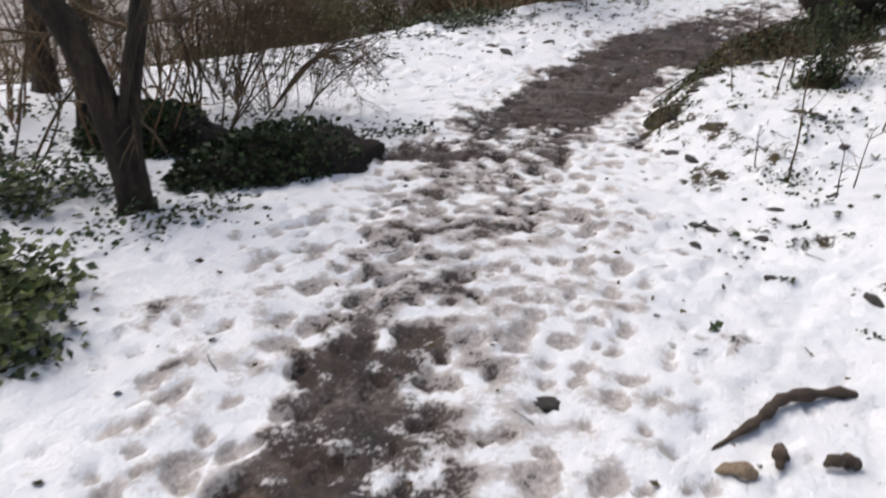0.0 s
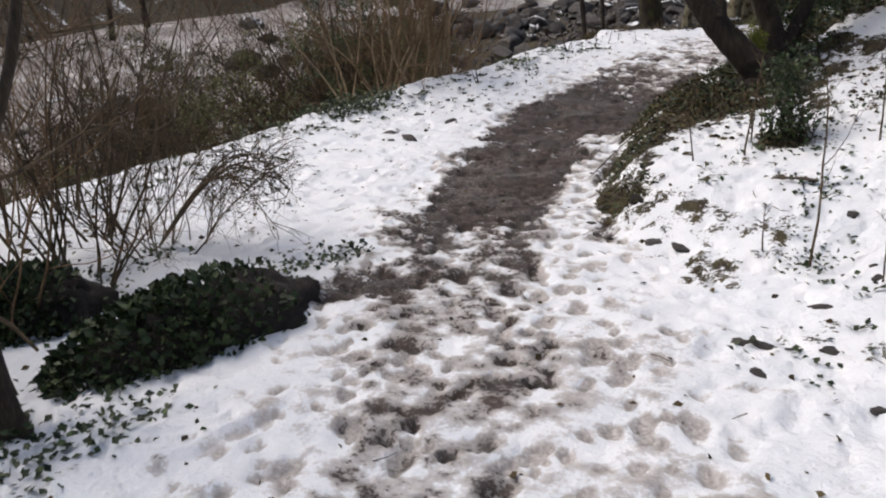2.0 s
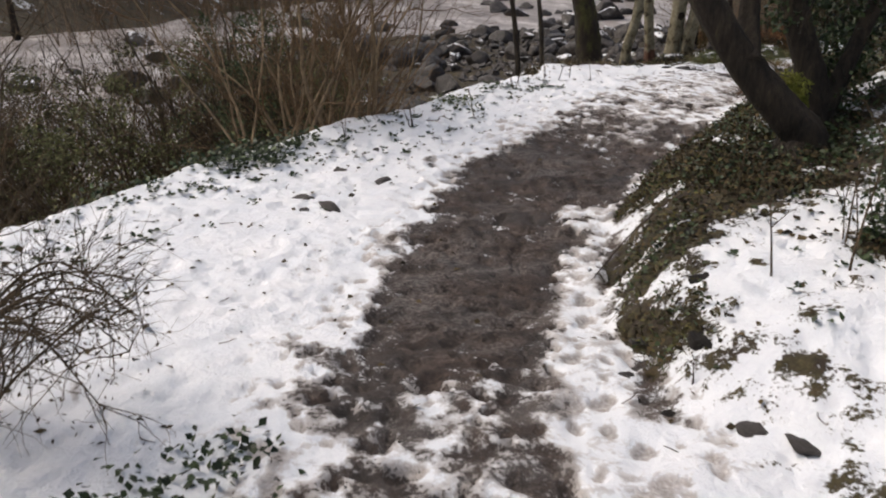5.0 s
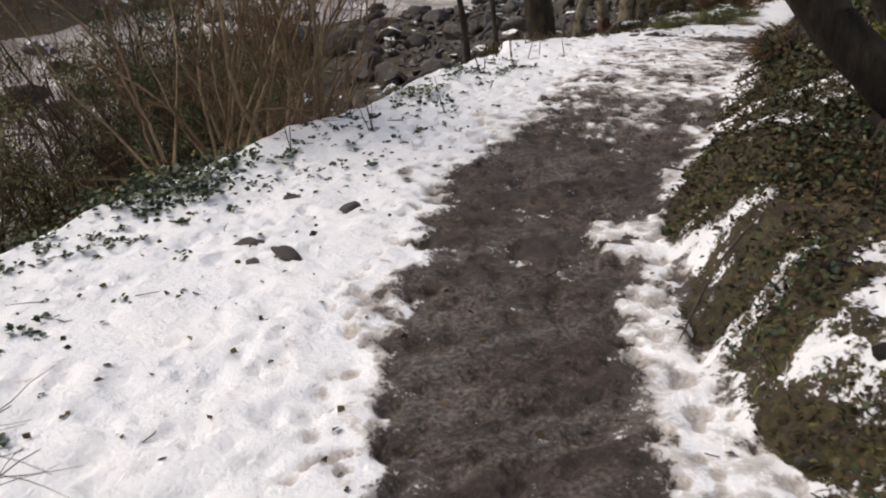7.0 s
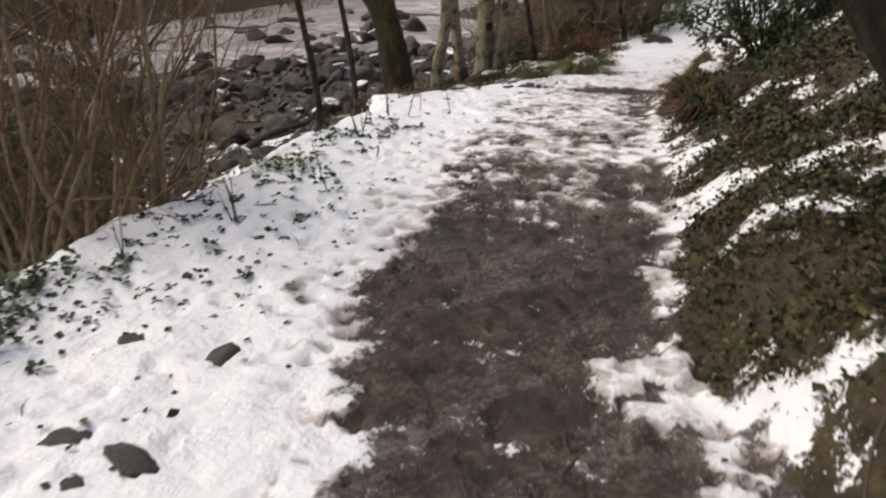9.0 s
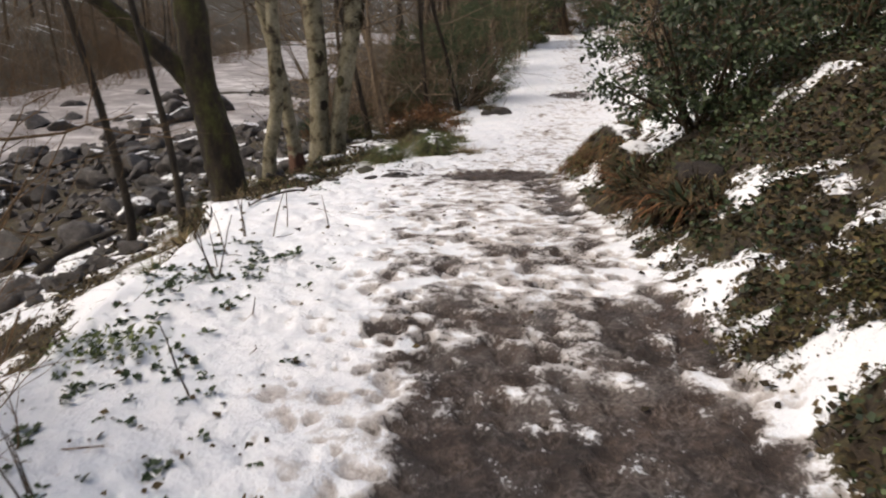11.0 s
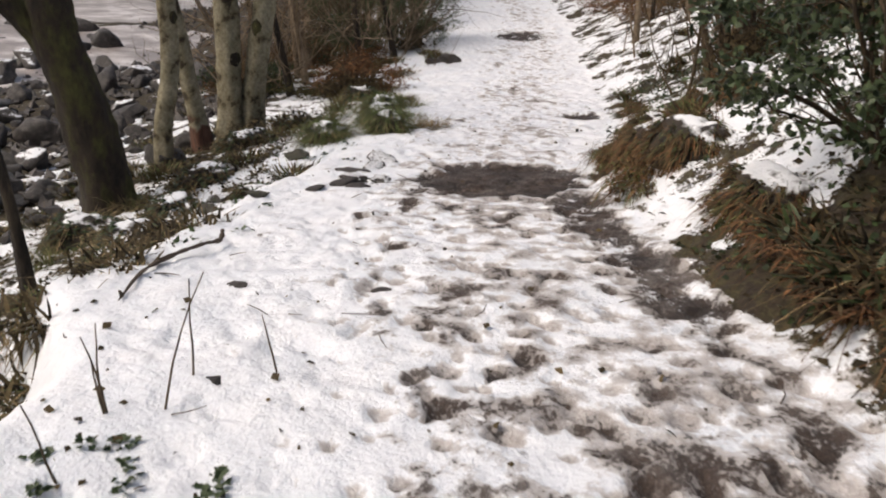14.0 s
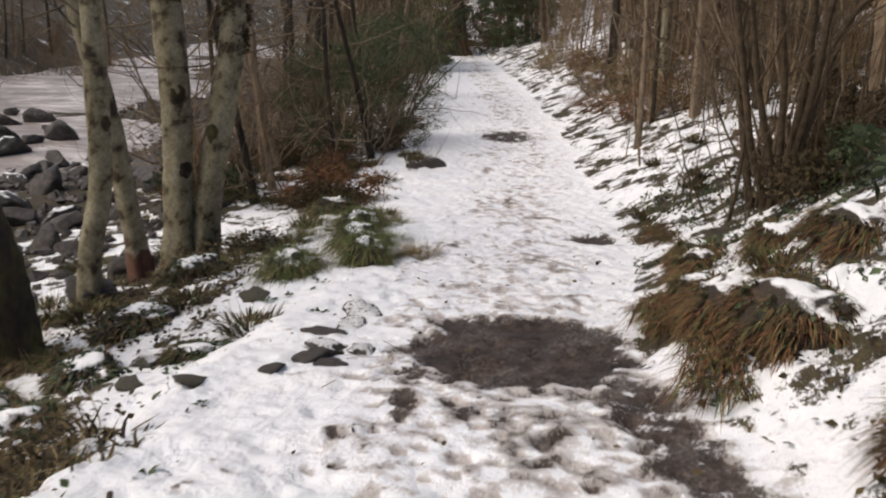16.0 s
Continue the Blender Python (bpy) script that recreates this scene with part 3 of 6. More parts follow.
def trunk_line(shape, pts, r0, r1, sides=12, flare=1.5, rng=RNG):
    """A trunk with ridged bark, swellings and a lobed, flaring foot."""
    per = 9 if r0 > 0.06 else 5
    line = smooth_line(pts, per)
    n = len(line)
    if r0 > 0.06:
        sides = max(sides, 22)
    rad = [(r0 + (r1 - r0) * i / (n - 1)) * (1 + (flare - 1) * max(0, 1 - i / (per * 0.9)) ** 2) * rng.uniform(0.96, 1.04) for i in range(n)]
    first = len(shape.v)
    shape.tube(line, rad, sides)
    off = rng.uniform(0, 50)
    for k in range(first, len(shape.v)):
        i, j = divmod(k - first, sides)
        c = line[i]
        w = 2 * math.pi * j / sides
        u = Vector((math.cos(w), math.sin(w), 0))
        z = c.z
        ridge = noise.noise(Vector((u.x * 5, u.y * 5, z * 3.0 + off))) * 0.075
        swell = noise.noise(Vector((u.x * 1.3, u.y * 1.3, z * 2.2 + off))) * 0.16
        lobe = math.sin(4 * w + off) * 0.22 * max(0, 1 - i / (per * 1.1)) if flare > 1.05 else 0
        shape.v[k] = c + (shape.v[k] - c) * (1 + ridge + swell + lobe)
    return line


# ---- trees beside the path ----
def leaf_cloud(rng, shape, centre, radii, count, length, width, shell=0.5, droop=-0.2):
    for _ in range(count):
        v = rnd_dir(rng) * (shell + (1 - shell) * rng.random())
        p = Vector((centre[0] + v.x * radii[0], centre[1] + v.y * radii[1], centre[2] + v.z * radii[2]))
        way = (v + rnd_dir(rng) * 0.9 + Vector((0, 0, droop))).normalized()
        shape.leaf(p, way, (rnd_dir(rng) + Vector((0, 0, 0.9))).normalized(), length * rng.uniform(0.6, 1.25), width * rng.uniform(0.7, 1.2))


def crown(rng, tree, line, start, count, length, radius, mat, depth=1, kids=3, name="branch_mass", lift=0.08):
    sh = Shape()
    for _ in range(count):
        i = rng.randint(int(len(line) * start), len(line) - 1)
        w = (rnd_dir(rng, 0.4) + Vector((0, 0, 0.45))).normalized()
        sprout(rng, sh, line[i], w, length * rng.uniform(0.6, 1.2), radius, depth, kids, 0.28, lift, 5)
    return part(name, sh, mat, tree, kind="stuff")


def tree(name, place, stems, mat, label, category="tree", twigs=10, twig_len=1.2, seed=1, group="", sides=12, flare=1.5, twig_mat=None, start=0.5, twig_r=0.016):
    """Stems are (points relative to the base, radius low, radius high)."""
    rng = random.Random(seed)
    t = thing(name, place, label, category, group)
    for k, (pts, r0, r1) in enumerate(stems):
        sh = Shape()
        line = trunk_line(sh, pts, r0, r1, sides, flare if k == 0 or len(pts) > 3 else 1.0, rng)
        part("trunk" if k == 0 else "limb", sh, mat, t)
        if twigs:
            crown(rng, t, line, start, twigs, twig_len, min(r1 * 0.35 + 0.004, twig_r), twig_mat or mat, 2, 3)
    return t


def rel(base, pts):
    return [tuple(a - b for a, b in zip(p, base)) for p in pts]


# leaning tree with an ivy-clad twin on the right bank
B = (3.80, 7.94, height(3.80, 7.94) - 0.40)
tree("leaning_tree", B, [
    (rel(B, [B, (3.66, 8.05, -0.42), (3.52, 8.14, -0.25), (3.28, 8.32, 0.05), (3.02, 8.5, 0.5), (2.75, 8.75, 1.3), (2.6, 9.0, 2.6), (2.5, 9.2, 4.5)]), 0.135, 0.075),
    (rel(B, [(3.28, 8.32, 0.05), (3.38, 8.5, 0.5), (3.4, 8.7, 1.4), (3.3, 8.8, 3.4)]), 0.07, 0.045)],
    BARK_DARK, "dark leaning tree trunk rooted in the snowy bank", twigs=7, seed=3, flare=1.75)
LEANER = bpy.data.objects["leaning_tree"]
for k, (a, ln) in enumerate([(-2.3, 0.42), (-1.5, 0.34), (-2.9, 0.36), (2.6, 0.3)]):
    rng = random.Random(480 + k)
    pts = []
    for i in range(6):
        u = i / 5
        x, y = 3.57 + math.cos(a + 0.3 * u) * (0.06 + ln * u), 8.08 + math.sin(a + 0.3 * u) * (0.06 + ln * u)
        pts.append(Vector((x - B[0], y - B[1], height(x, y) + 0.05 - 0.085 * u - B[2])))
    sh = Shape()
    line = smooth_line(pts, 3)
    sh.tube(line, [0.065 * (1 - 0.75 * i / (len(line) - 1)) * rng.uniform(0.85, 1.15) for i in range(len(line))], 9)
    part("root", sh, BARK_DARK, LEANER)
B = (3.95, 8.3, height(3.95, 8.3) - 0.12)
ivytree = tree("ivy_clad_tree", B, [
    (rel(B, [B, (3.9, 8.42, -0.1), (3.78, 8.62, 0.5), (3.7, 8.7, 1.5), (3.7, 8.8, 4.0)]), 0.11, 0.07),
    (rel(B, [(3.95, 8.34, -0.35), (4.25, 8.4, 0.3), (4.5, 8.45, 1.0), (4.7, 8.5, 3.0)]), 0.06, 0.035)],
    BARK_DARK, "dark tree trunk wrapped in ivy beside a leaning tree", twigs=6, seed=5)


rng = random.Random(12)
sh = Shape()
for i in range(30):
    u = i / 29
    leaf_cloud(rng, sh, (0.05 - 0.1 * u + rng.uniform(-0.22, 0.45), 0.15 + 0.35 * u + rng.uniform(-0.15, 0.2), 0.2 + 1.7 * u), (0.22, 0.2, 0.2), 120, 0.045, 0.034)
part("ivy_leaf_mass", sh, IVY, ivytree, "dark glossy ivy leaves", "stuff")
sh = Shape()
for i in range(26):
    p = Vector((-0.28 + rng.uniform(-0.06, 0.06), 0.0 + rng.uniform(-0.07, 0.07), 0.37 + rng.uniform(-0.09, 0.09)))
    leaf_cloud(rng, sh, p, (0.05, 0.05, 0.05), 60, 0.03, 0.012)
part("moss_clump", sh, MOSS, ivytree, "bright yellow-green moss clump", "stuff")

# thicker thorn stem higher up the bank
B = (4.4, 7.2, height(4.4, 7.2) - 0.05)
tree("thorn_tree", B, [(rel(B, [B, (4.3, 7.4, B[2] + 0.4), (4.15, 7.6, B[2] + 0.95), (3.95, 7.75, B[2] + 1.9), (3.7, 7.9, B[2] + 3.4)]), 0.05, 0.03)], BARK_TAN, "slender brown leaning stem on the snowy bank", twigs=9, seed=8)

# forked trees left of the start
B = (-1.6, 4.32, height(-1.6, 4.32) - 0.08)
tree("forked_tree", B, [
    (rel(B, [B, (-1.64, 4.34, -0.35), (-1.72, 4.34, 0.06), (-1.82, 4.3, 0.4), (-2.0, 4.22, 0.8), (-2.3, 4.1, 1.8), (-2.5, 4.0, 3.4)]), 0.095, 0.05),
    (rel(B, [(-1.62, 4.34, -0.45), (-1.58, 4.4, 0.05), (-1.5, 4.46, 0.45), (-1.35, 4.5, 1.3), (-1.25, 4.5, 3.0)]), 0.06, 0.035),
    (rel(B, [(-1.68, 4.36, -0.3), (-1.5, 4.28, 0.3), (-1.2, 4.25, 1.0), (-1.0, 4.3, 2.2)]), 0.028, 0.014)],
    BARK_DARK, "dark forked tree trunk with ivy round its foot", twigs=5, twig_len=0.9, seed=9, twig_mat=TWIG_BROWN, start=0.35)
B = (-3.1, 6.75, height(-3.1, 6.75) - 0.1)
tree("tree_trunk", B, [(rel(B, [B, (-3.08, 6.78, -0.2), (-3.05, 6.8, 0.6), (-3.1, 6.8, 3.5)]), 0.085, 0.06)], BARK_DARK, "dark straight tree trunk behind a snowy bank", twigs=7, seed=10, twig_mat=TWIG_BROWN)
B = (-2.35, 5.6, height(-2.35, 5.6) - 0.1)
tree("tree_trunk", B, [(rel(B, [B, (-2.3, 5.62, -0.1), (-2.15, 5.7, 0.8), (-2.1, 5.8, 3.0)]), 0.05, 0.035)], BARK_DARK, "thin dark tree stem above ivy and snow", twigs=7, seed=11, twig_mat=TWIG_BROWN, start=0.2)

# large mossy trunk above the river
B = (7.25, 18.35, height(7.25, 18.35) - 0.1)
tree("mossy_tree", B, [
    (rel(B, [B, (7.2, 18.4, -1.75), (7.12, 18.44, -1.2), (7.0, 18.5, -0.6), (6.99, 18.52, 0.15), (6.93, 18.56, 0.9), (6.8, 18.6, 2.4), (6.6, 18.6, 5.0)]), 0.235, 0.15),
    (rel(B, [(7.03, 18.5, -0.72), (6.75, 18.66, -0.35), (6.35, 18.88, 0.12), (5.8, 19.1, 0.8), (5.2, 19.3, 2.2)]), 0.13, 0.07)],
    BARK_MOSSY, "thick dark mossy tree trunk with a low limb above the river", twigs=6, seed=14, sides=16, twig_mat=TWIG_BROWN, flare=1.35)

# cluster of pale trunks
for k, (pts, r0, r1) in enumerate([
        ([(8.2, 18.86, -2.3), (8.22, 18.85, -1.7), (8.32, 18.76, -0.98), (8.34, 18.74, 0.3), (8.37, 18.72, 0.95), (8.4, 18.7, 4.5)], 0.095, 0.085),
        ([(8.9, 19.1, -2.25), (8.85, 19.15, -1.6), (8.76, 19.21, -0.72), (8.6, 19.32, 0.3), (8.5, 19.38, 1.0), (8.2, 19.6, 4.5)], 0.105, 0.075),
        ([(9.6, 19.5, -2.2), (9.64, 19.49, -1.4), (9.66, 19.48, -0.46), (9.62, 19.49, 0.55), (9.66, 19.45, 1.1), (9.6, 19.4, 4.8)], 0.15, 0.125),
        ([(9.78, 19.36, -2.2), (9.84, 19.32, -1.6), (9.95, 19.22, -0.85), (10.08, 19.11, 0.1), (10.08, 19.1, 0.98), (10.0, 19.0, 4.5)], 0.14, 0.12)]):
    b = pts[0]
    b = (b[0], b[1], min(b[2], height(b[0], b[1]) - 0.05))
    pts = [b] + pts[1:]
    pale = tree("pale_tree", b, [(rel(b, pts), r0, r1)], BARK_PALE_RED if k == 1 else BARK_PALE, "pale grey mottled tree trunk with a reddish bare foot" if k == 1 else "pale grey mottled tree trunk with mossy patches above the river", twigs=5, seed=20 + k, group="pale trunks by the river", sides=14, flare=1.35, twig_mat=TWIG_BROWN, start=0.5, twig_r=0.009)
    rng = random.Random(26 + k)
    stem = smooth_line(rel(b, pts), 9)
    for j in range((1, 0, 2, 1)[k]):
        c = stem[rng.randint(10, 24)]
        face = (Vector((6.5, 15.0, 0)) - Vector((b[0], b[1], 0))).normalized()
        face = (face + Vector((-face.y, face.x, 0)) * rng.uniform(-0.8, 0.8)).normalized()
        sh = Shape()
        sh.tube([c + face * r0 * q for q in (0.6, 0.9, 1.04, 1.07)], [r0 * q for q in (0.5, 0.46, 0.34, 0.1)], 10)
        for i, v in enumerate(sh.v):
            off = v - c
            sh.v[i] = c + Vector((off.x, off.y, off.z * 1.5)) * (1 + 0.25 * noise.noise(v * 30))
        part("knot", sh, BARK_MOSSY, pale, "dark healed knot on pale bark")
    if k > 1:
        sh = Shape()
        for j in range(60):
            c, a = stem[rng.randint(26, 36)], rng.uniform(0, 6.28)
            leaf_cloud(rng, sh, c + Vector((math.cos(a), math.sin(a), rng.uniform(-0.3, 0.3))) * r1, (0.05, 0.05, 0.06), 40, 0.04, 0.02)
        part("moss_mass", sh, DEADLEAF, pale, "dark brown moss sleeve round the bark", "stuff")
# slim leaning stem left of the river trunk
B = (5.42, 16.44, height(5.42, 16.44) - 0.05)
tree("slim_tree", B, [(rel(B, [B, (5.4, 16.45, -1.3), (5.34, 16.48, -0.7), (5.2, 16.55, 0.3), (5.0, 16.7, 2.0)]), 0.042, 0.026)], BARK_DARK, "slim bare stem leaning out over the river", twigs=3, seed=31, start=0.8, twig_r=0.007)
B = (5.55, 17.9, height(5.55, 17.9) - 0.05)
tree("slim_tree", B, [(rel(B, [B, (5.6, 17.9, -1.9), (5.5, 18.0, -0.9), (5.3, 18.1, 0.3), (5.0, 18.2, 2.0)]), 0.055, 0.035)], BARK_DARK, "slim bare stem leaning out over the river", twigs=4, seed=32, twig_mat=TWIG_BROWN, start=0.7, twig_r=0.008)


# ---- shrubs ----
def shrub_meshes(rng, stems, tall, lean, radius, depth, kids, fan=1.0, wild=0.14):
    """Two meshes' worth of shapes: the main stems, and the twigs."""
    main, twigs = [], Shape()
    for _ in range(stems):
        a = rng.uniform(0, 2 * math.pi)
        o = Vector((math.cos(a), math.sin(a), 0)) * rng.uniform(0, 0.16) * fan
        w = Vector((math.cos(a) * lean * rng.uniform(0.3, 1.2), math.sin(a) * lean * rng.uniform(0.3, 1.2), 1)).normalized()
        length = tall * rng.uniform(0.6, 1.15)
        pts = wander(rng, o - Vector((0, 0, 0.08)), w, length, 8, wild, 0.02)
        r = radius * rng.uniform(0.6, 1.2)
        s = Shape()
        s.tube(pts, taper(9, r, r * 0.3), 6, cap=False)
        main.append(s)
        for _ in range(kids):
            i = rng.randint(2, 8)
            w2 = ((pts[i] - pts[i - 1]).normalized() + rnd_dir(rng) * 0.8).normalized()
            sprout(rng, twigs, pts[i], w2, length * rng.uniform(0.18, 0.42), r * 0.4, depth, 3, 0.25, 0.05, 4)
    return main, twigs


def shrub(name, place, label, mat, seed, stems=10, tall=2.2, lean=0.5, radius=0.012, depth=1, kids=5, fan=1.0, group="", wild=0.14, category="shrub", twig_mat=None, joined=False):
    rng = random.Random(seed)
    t = thing(name, place, label, category, group)
    main, twigs = shrub_meshes(rng, stems, tall, lean, radius, depth, kids, fan, wild)
    if joined:
        whole = Shape()
        for s in main:
            n = len(whole.v)
            whole.v += s.v
            whole.f += [tuple(i + n for i in q) for q in s.f]
        part("stem_mass", whole, mat, t, kind="stuff")
    else:
        for s in main:
            part("stem", s, mat, t)
    part("twig_mass", twigs, twig_mat or mat, t, kind="stuff")
    return t


def spot(s, d):
    """The place s metres along the path and d to its left."""
    i = int(np.argmin(np.abs(ARC - s)))
    more = s - float(ARC[i])
    return float(MID[i, 0] - TAN[i, 1] * d + TAN[i, 0] * more), float(MID[i, 1] + TAN[i, 0] * d + TAN[i, 1] * more)


def stand(x, y, sink=0.02):
    return (x, y, height(x, y) - sink)


UNDER = []
# tan fans on the shelf's edge
FANS = [(1.75, 12.4, 9, 2.8), (1.55, 12.2, 8, 2.5), (1.1, 12.1, 7, 2.6), (0.45, 11.75, 6, 2.5), (1.2, 11.8, 6, 2.3), (0.85, 11.75, 6, 2.2)]
for k, (x, y, n, tall) in enumerate(FANS):
    shrub("hazel_shrub", stand(x, y), "tan bare-stemmed shrub on the snowy edge above the river", HAZEL, 44 + k, n - 1, tall, 0.42, 0.021, 2, 5, group="tan shrubs on the river edge", wild=0.2, twig_mat=TWIG_RED)
# brown thicket on the slope to the river
proto = [shrub("thicket_shrub", (0, 0, -60), "dense brown leafless thicket on the river slope", TWIG_RED if k % 2 else TWIG_BROWN, 60 + k, 13, 2.3, 0.75, 0.011, 2, 5, 1.8, "thicket on the river slope", 0.2, joined=k > 1) for k in range(4)]
rng = random.Random(77)
for k in range(100):
    s = rng.uniform(8.5, 16.6)
    wl = float(np.interp(s, ARC, MID[:, 3]))
    d = wl + 0.75 + rng.random() ** 1.1 * 6.5
    x, y = spot(s, d)
    if k > 3 and (x < -0.3 and (k % 5 or y < 12.5) or s > 12.6 and d < wl + 2.2):
        continue
    if k < 4:
        proto[k].matrix_basis = pose(*stand(x, y), 0, 0, rng.uniform(0, 360))
    else:
        c = copy_thing(proto[k % 4], pose(*stand(x, y), rng.uniform(-12, 12), rng.uniform(-12, 12), rng.uniform(0, 360)))
        c.scale = (1, 1, rng.uniform(0.85, 1.35))
# dark evergreen undergrowth behind the thicket
rng = random.Random(95)
for k, (s, d, sp, tall) in enumerate([(8.6, 6.6, 1.0, 1.3), (10.2, 6.2, 1.1, 1.5), (11.6, 5.6, 0.9, 1.2), (13.0, 6.2, 1.1, 1.5), (9.4, 8.3, 1.3, 1.7), (11.8, 8.6, 1.3, 1.7), (14.6, 5.2, 0.8, 1.0)]):
    x, y = spot(s, d)
    UNDER.append((x, y, sp, tall, k))
# small twiggy bush with hanging sprays
B = stand(-1.27, 6.6)
tb = shrub("twiggy_bush", B, "small twiggy leafless bush arching over the snow", TWIG_BROWN, 90, 26, 1.2, 0.6, 0.006, 2, 9, 1.6, wild=0.26)
sh = Shape()
rng = random.Random(91)
for k in range(9):
    a = rng.uniform(-0.7, 0.9)
    pts = [Vector((0, 0, 0.05)), Vector((math.cos(a) * 0.35, math.sin(a) * 0.35, 0.45)), Vector((math.cos(a) * 0.6, math.sin(a) * 0.6, 0.58)), Vector((math.cos(a) * 0.85, math.sin(a) * 0.8, 0.35 + rng.uniform(-0.1, 0.2)))]
    line = smooth_line(pts, 4)
    sh.tube(line, taper(len(line), 0.008, 0.003), 4, cap=False)
    for _ in range(13):
        i = rng.randint(4, len(line) - 1)
        sprout(rng, sh, line[i], rnd_dir(rng, 0.3), rng.uniform(0.15, 0.34), 0.003, 1, 3, 0.3, -0.03, 3)
part("hanging_spray_mass", sh, TWIG_BROWN, tb, kind="stuff")
sh = Shape()
for k in range(420):
    a, r = rng.uniform(-0.8, 1.0), rng.uniform(0.3, 0.9)
    sh.leaf(Vector((math.cos(a) * r, math.sin(a) * r * 0.9, 0.5 - 0.25 * (r - 0.4) + rng.uniform(-0.2, 0.14))), rnd_dir(rng), rnd_dir(rng), 0.022, 0.012)
part("small_leaf_mass", sh, DEADLEAF, tb, kind="stuff")
for k, (x, y) in enumerate([(-1.95, 6.3), (-2.9, 5.6), (-3.6, 6.1), (-1.9, 5.2), (-2.5, 4.7), (-4.2, 7.4), (-1.7, 6.9), (-2.3, 6.9), (-2.0, 7.6), (-2.8, 7.3), (-1.55, 5.9), (-3.2, 4.9), (-2.6, 6.2)]):
    shrub("leafless_shrub", stand(x, y), "brown leafless shrub standing among ivy and snow", TWIG_RED if k % 2 else TWIG_BROWN, 100 + k, 8, 1.7, 0.5, 0.010, 2, 4, 1.2, "leafless shrubs among the ivy", 0.2)

# saplings poking out of the snow on the right
SAPS = [(2.17, 4.95, 1.05, -0.05), (2.29, 4.55, 0.35, 0.05), (2.27, 6.5, 0.5, -0.15), (2.55, 6.35, 0.75, 0.0), (2.45, 4.7, 0.4, 0.1), (2.73, 6.6, 0.45, 0.05), (2.9, 5.4, 0.6, 0.1), (3.2, 5.9, 0.7, -0.1), (2.05, 5.2, 0.3, 0.0), (2.7, 7.4, 0.5, -0.2), (3.0, 4.9, 0.5, 0.1), (1.65, 6.1, 0.16, 0.1)]
for k, (x, y, tall, tilt) in enumerate(SAPS):
    rng = random.Random(130 + k)
    t = thing("sapling", stand(x, y), "thin bare sapling poking out of the snow", "sapling", "saplings in the snow")
    sh = Shape()
    pts = wander(rng, (0, 0, -0.03), (tilt, tilt * 0.4, 1), tall, 7, 0.09, 0.03)
    r = 0.0045 + 0.0035 * tall
    sh.tube(pts, taper(8, r, r * 0.35), 5, cap=False)
    part("stem", sh, TWIG_BROWN, t)
    sh = Shape()
    for _ in range(5):
        i = rng.randint(3, 7)
        sprout(rng, sh, pts[i], (rnd_dir(rng, 0.5) + Vector((0, 0, 0.5))).normalized(), tall * rng.uniform(0.12, 0.3), 0.003, 1, 2, 0.2, 0.05, 3)
    part("twig_mass", sh, TWIG_BROWN, t, kind="stuff")
for k, (x, y, tall) in enumerate([(4.31, 13.41, 0.55), (4.2, 13.55, 0.4), (4.5, 13.5, 0.45), (3.5, 12.75, 0.5), (3.62, 12.95, 0.35), (4.75, 13.3, 0.3), (3.9, 13.3, 0.4), (2.6, 11.6, 0.4), (1.9, 11.3, 0.35), (1.2, 11.1, 0.3), (3.3, 12.2, 0.2)]):
    rng = random.Random(160 + k)
    t = thing("bare_stalk", stand(x, y), "thin dark bare stalk standing in the snow", "stalk", "bare stalks in the snow")
    sh = Shape()
    for _ in range(rng.randint(1, 3)):
        pts = wander(rng, (rng.uniform(-0.03, 0.03), rng.uniform(-0.03, 0.03), -0.03), (rng.uniform(-0.35, 0.35), rng.uniform(-0.3, 0.3), 1), tall * rng.uniform(0.6, 1), 5, 0.1, 0.02)
        sh.tube(pts, taper(6, 0.005, 0.002), 4, cap=False)
    part("stalk", sh, TWIG_BROWN, t)

# ---- far side of the bend: coppice, thin trunks, evergreens ----
shrub("coppiced_hazel", stand(12.05, 14.35), "coppiced hazel clump with many upright brown stems on the bank", TWIG_BROWN, 200, 10, 4.2, 0.32, 0.032, 1, 6, 2.6, wild=0.2, category="tree", twig_mat=TWIG_BROWN)
shrub("coppiced_hazel", stand(12.5, 14.45), "coppiced hazel clump with many upright brown stems on the bank", BARK_TAN, 201, 8, 3.4, 0.5, 0.015, 1, 6, 2.6, wild=0.2, category="tree")
shrub("coppiced_hazel", stand(11.8, 14.6), "coppiced hazel clump with thin arching brown stems on the bank", TWIG_BROWN, 203, 12, 1.9, 0.7, 0.009, 2, 6, 2.2, wild=0.22, category="tree")
shrub("bare_shrub", stand(14.7, 20.35), "thin bare shrub beside a dark boulder in the snow", TWIG_BROWN, 204, 7, 1.0, 0.6, 0.006, 1, 4, 1.0, wild=0.18)
shrub("bare_shrub", stand(13.0, 15.7), "thin bare shrub leaning over the snowy path", TWIG_BROWN, 202, 6, 1.2, 0.9, 0.008, 1, 4, 1.0, wild=0.15)
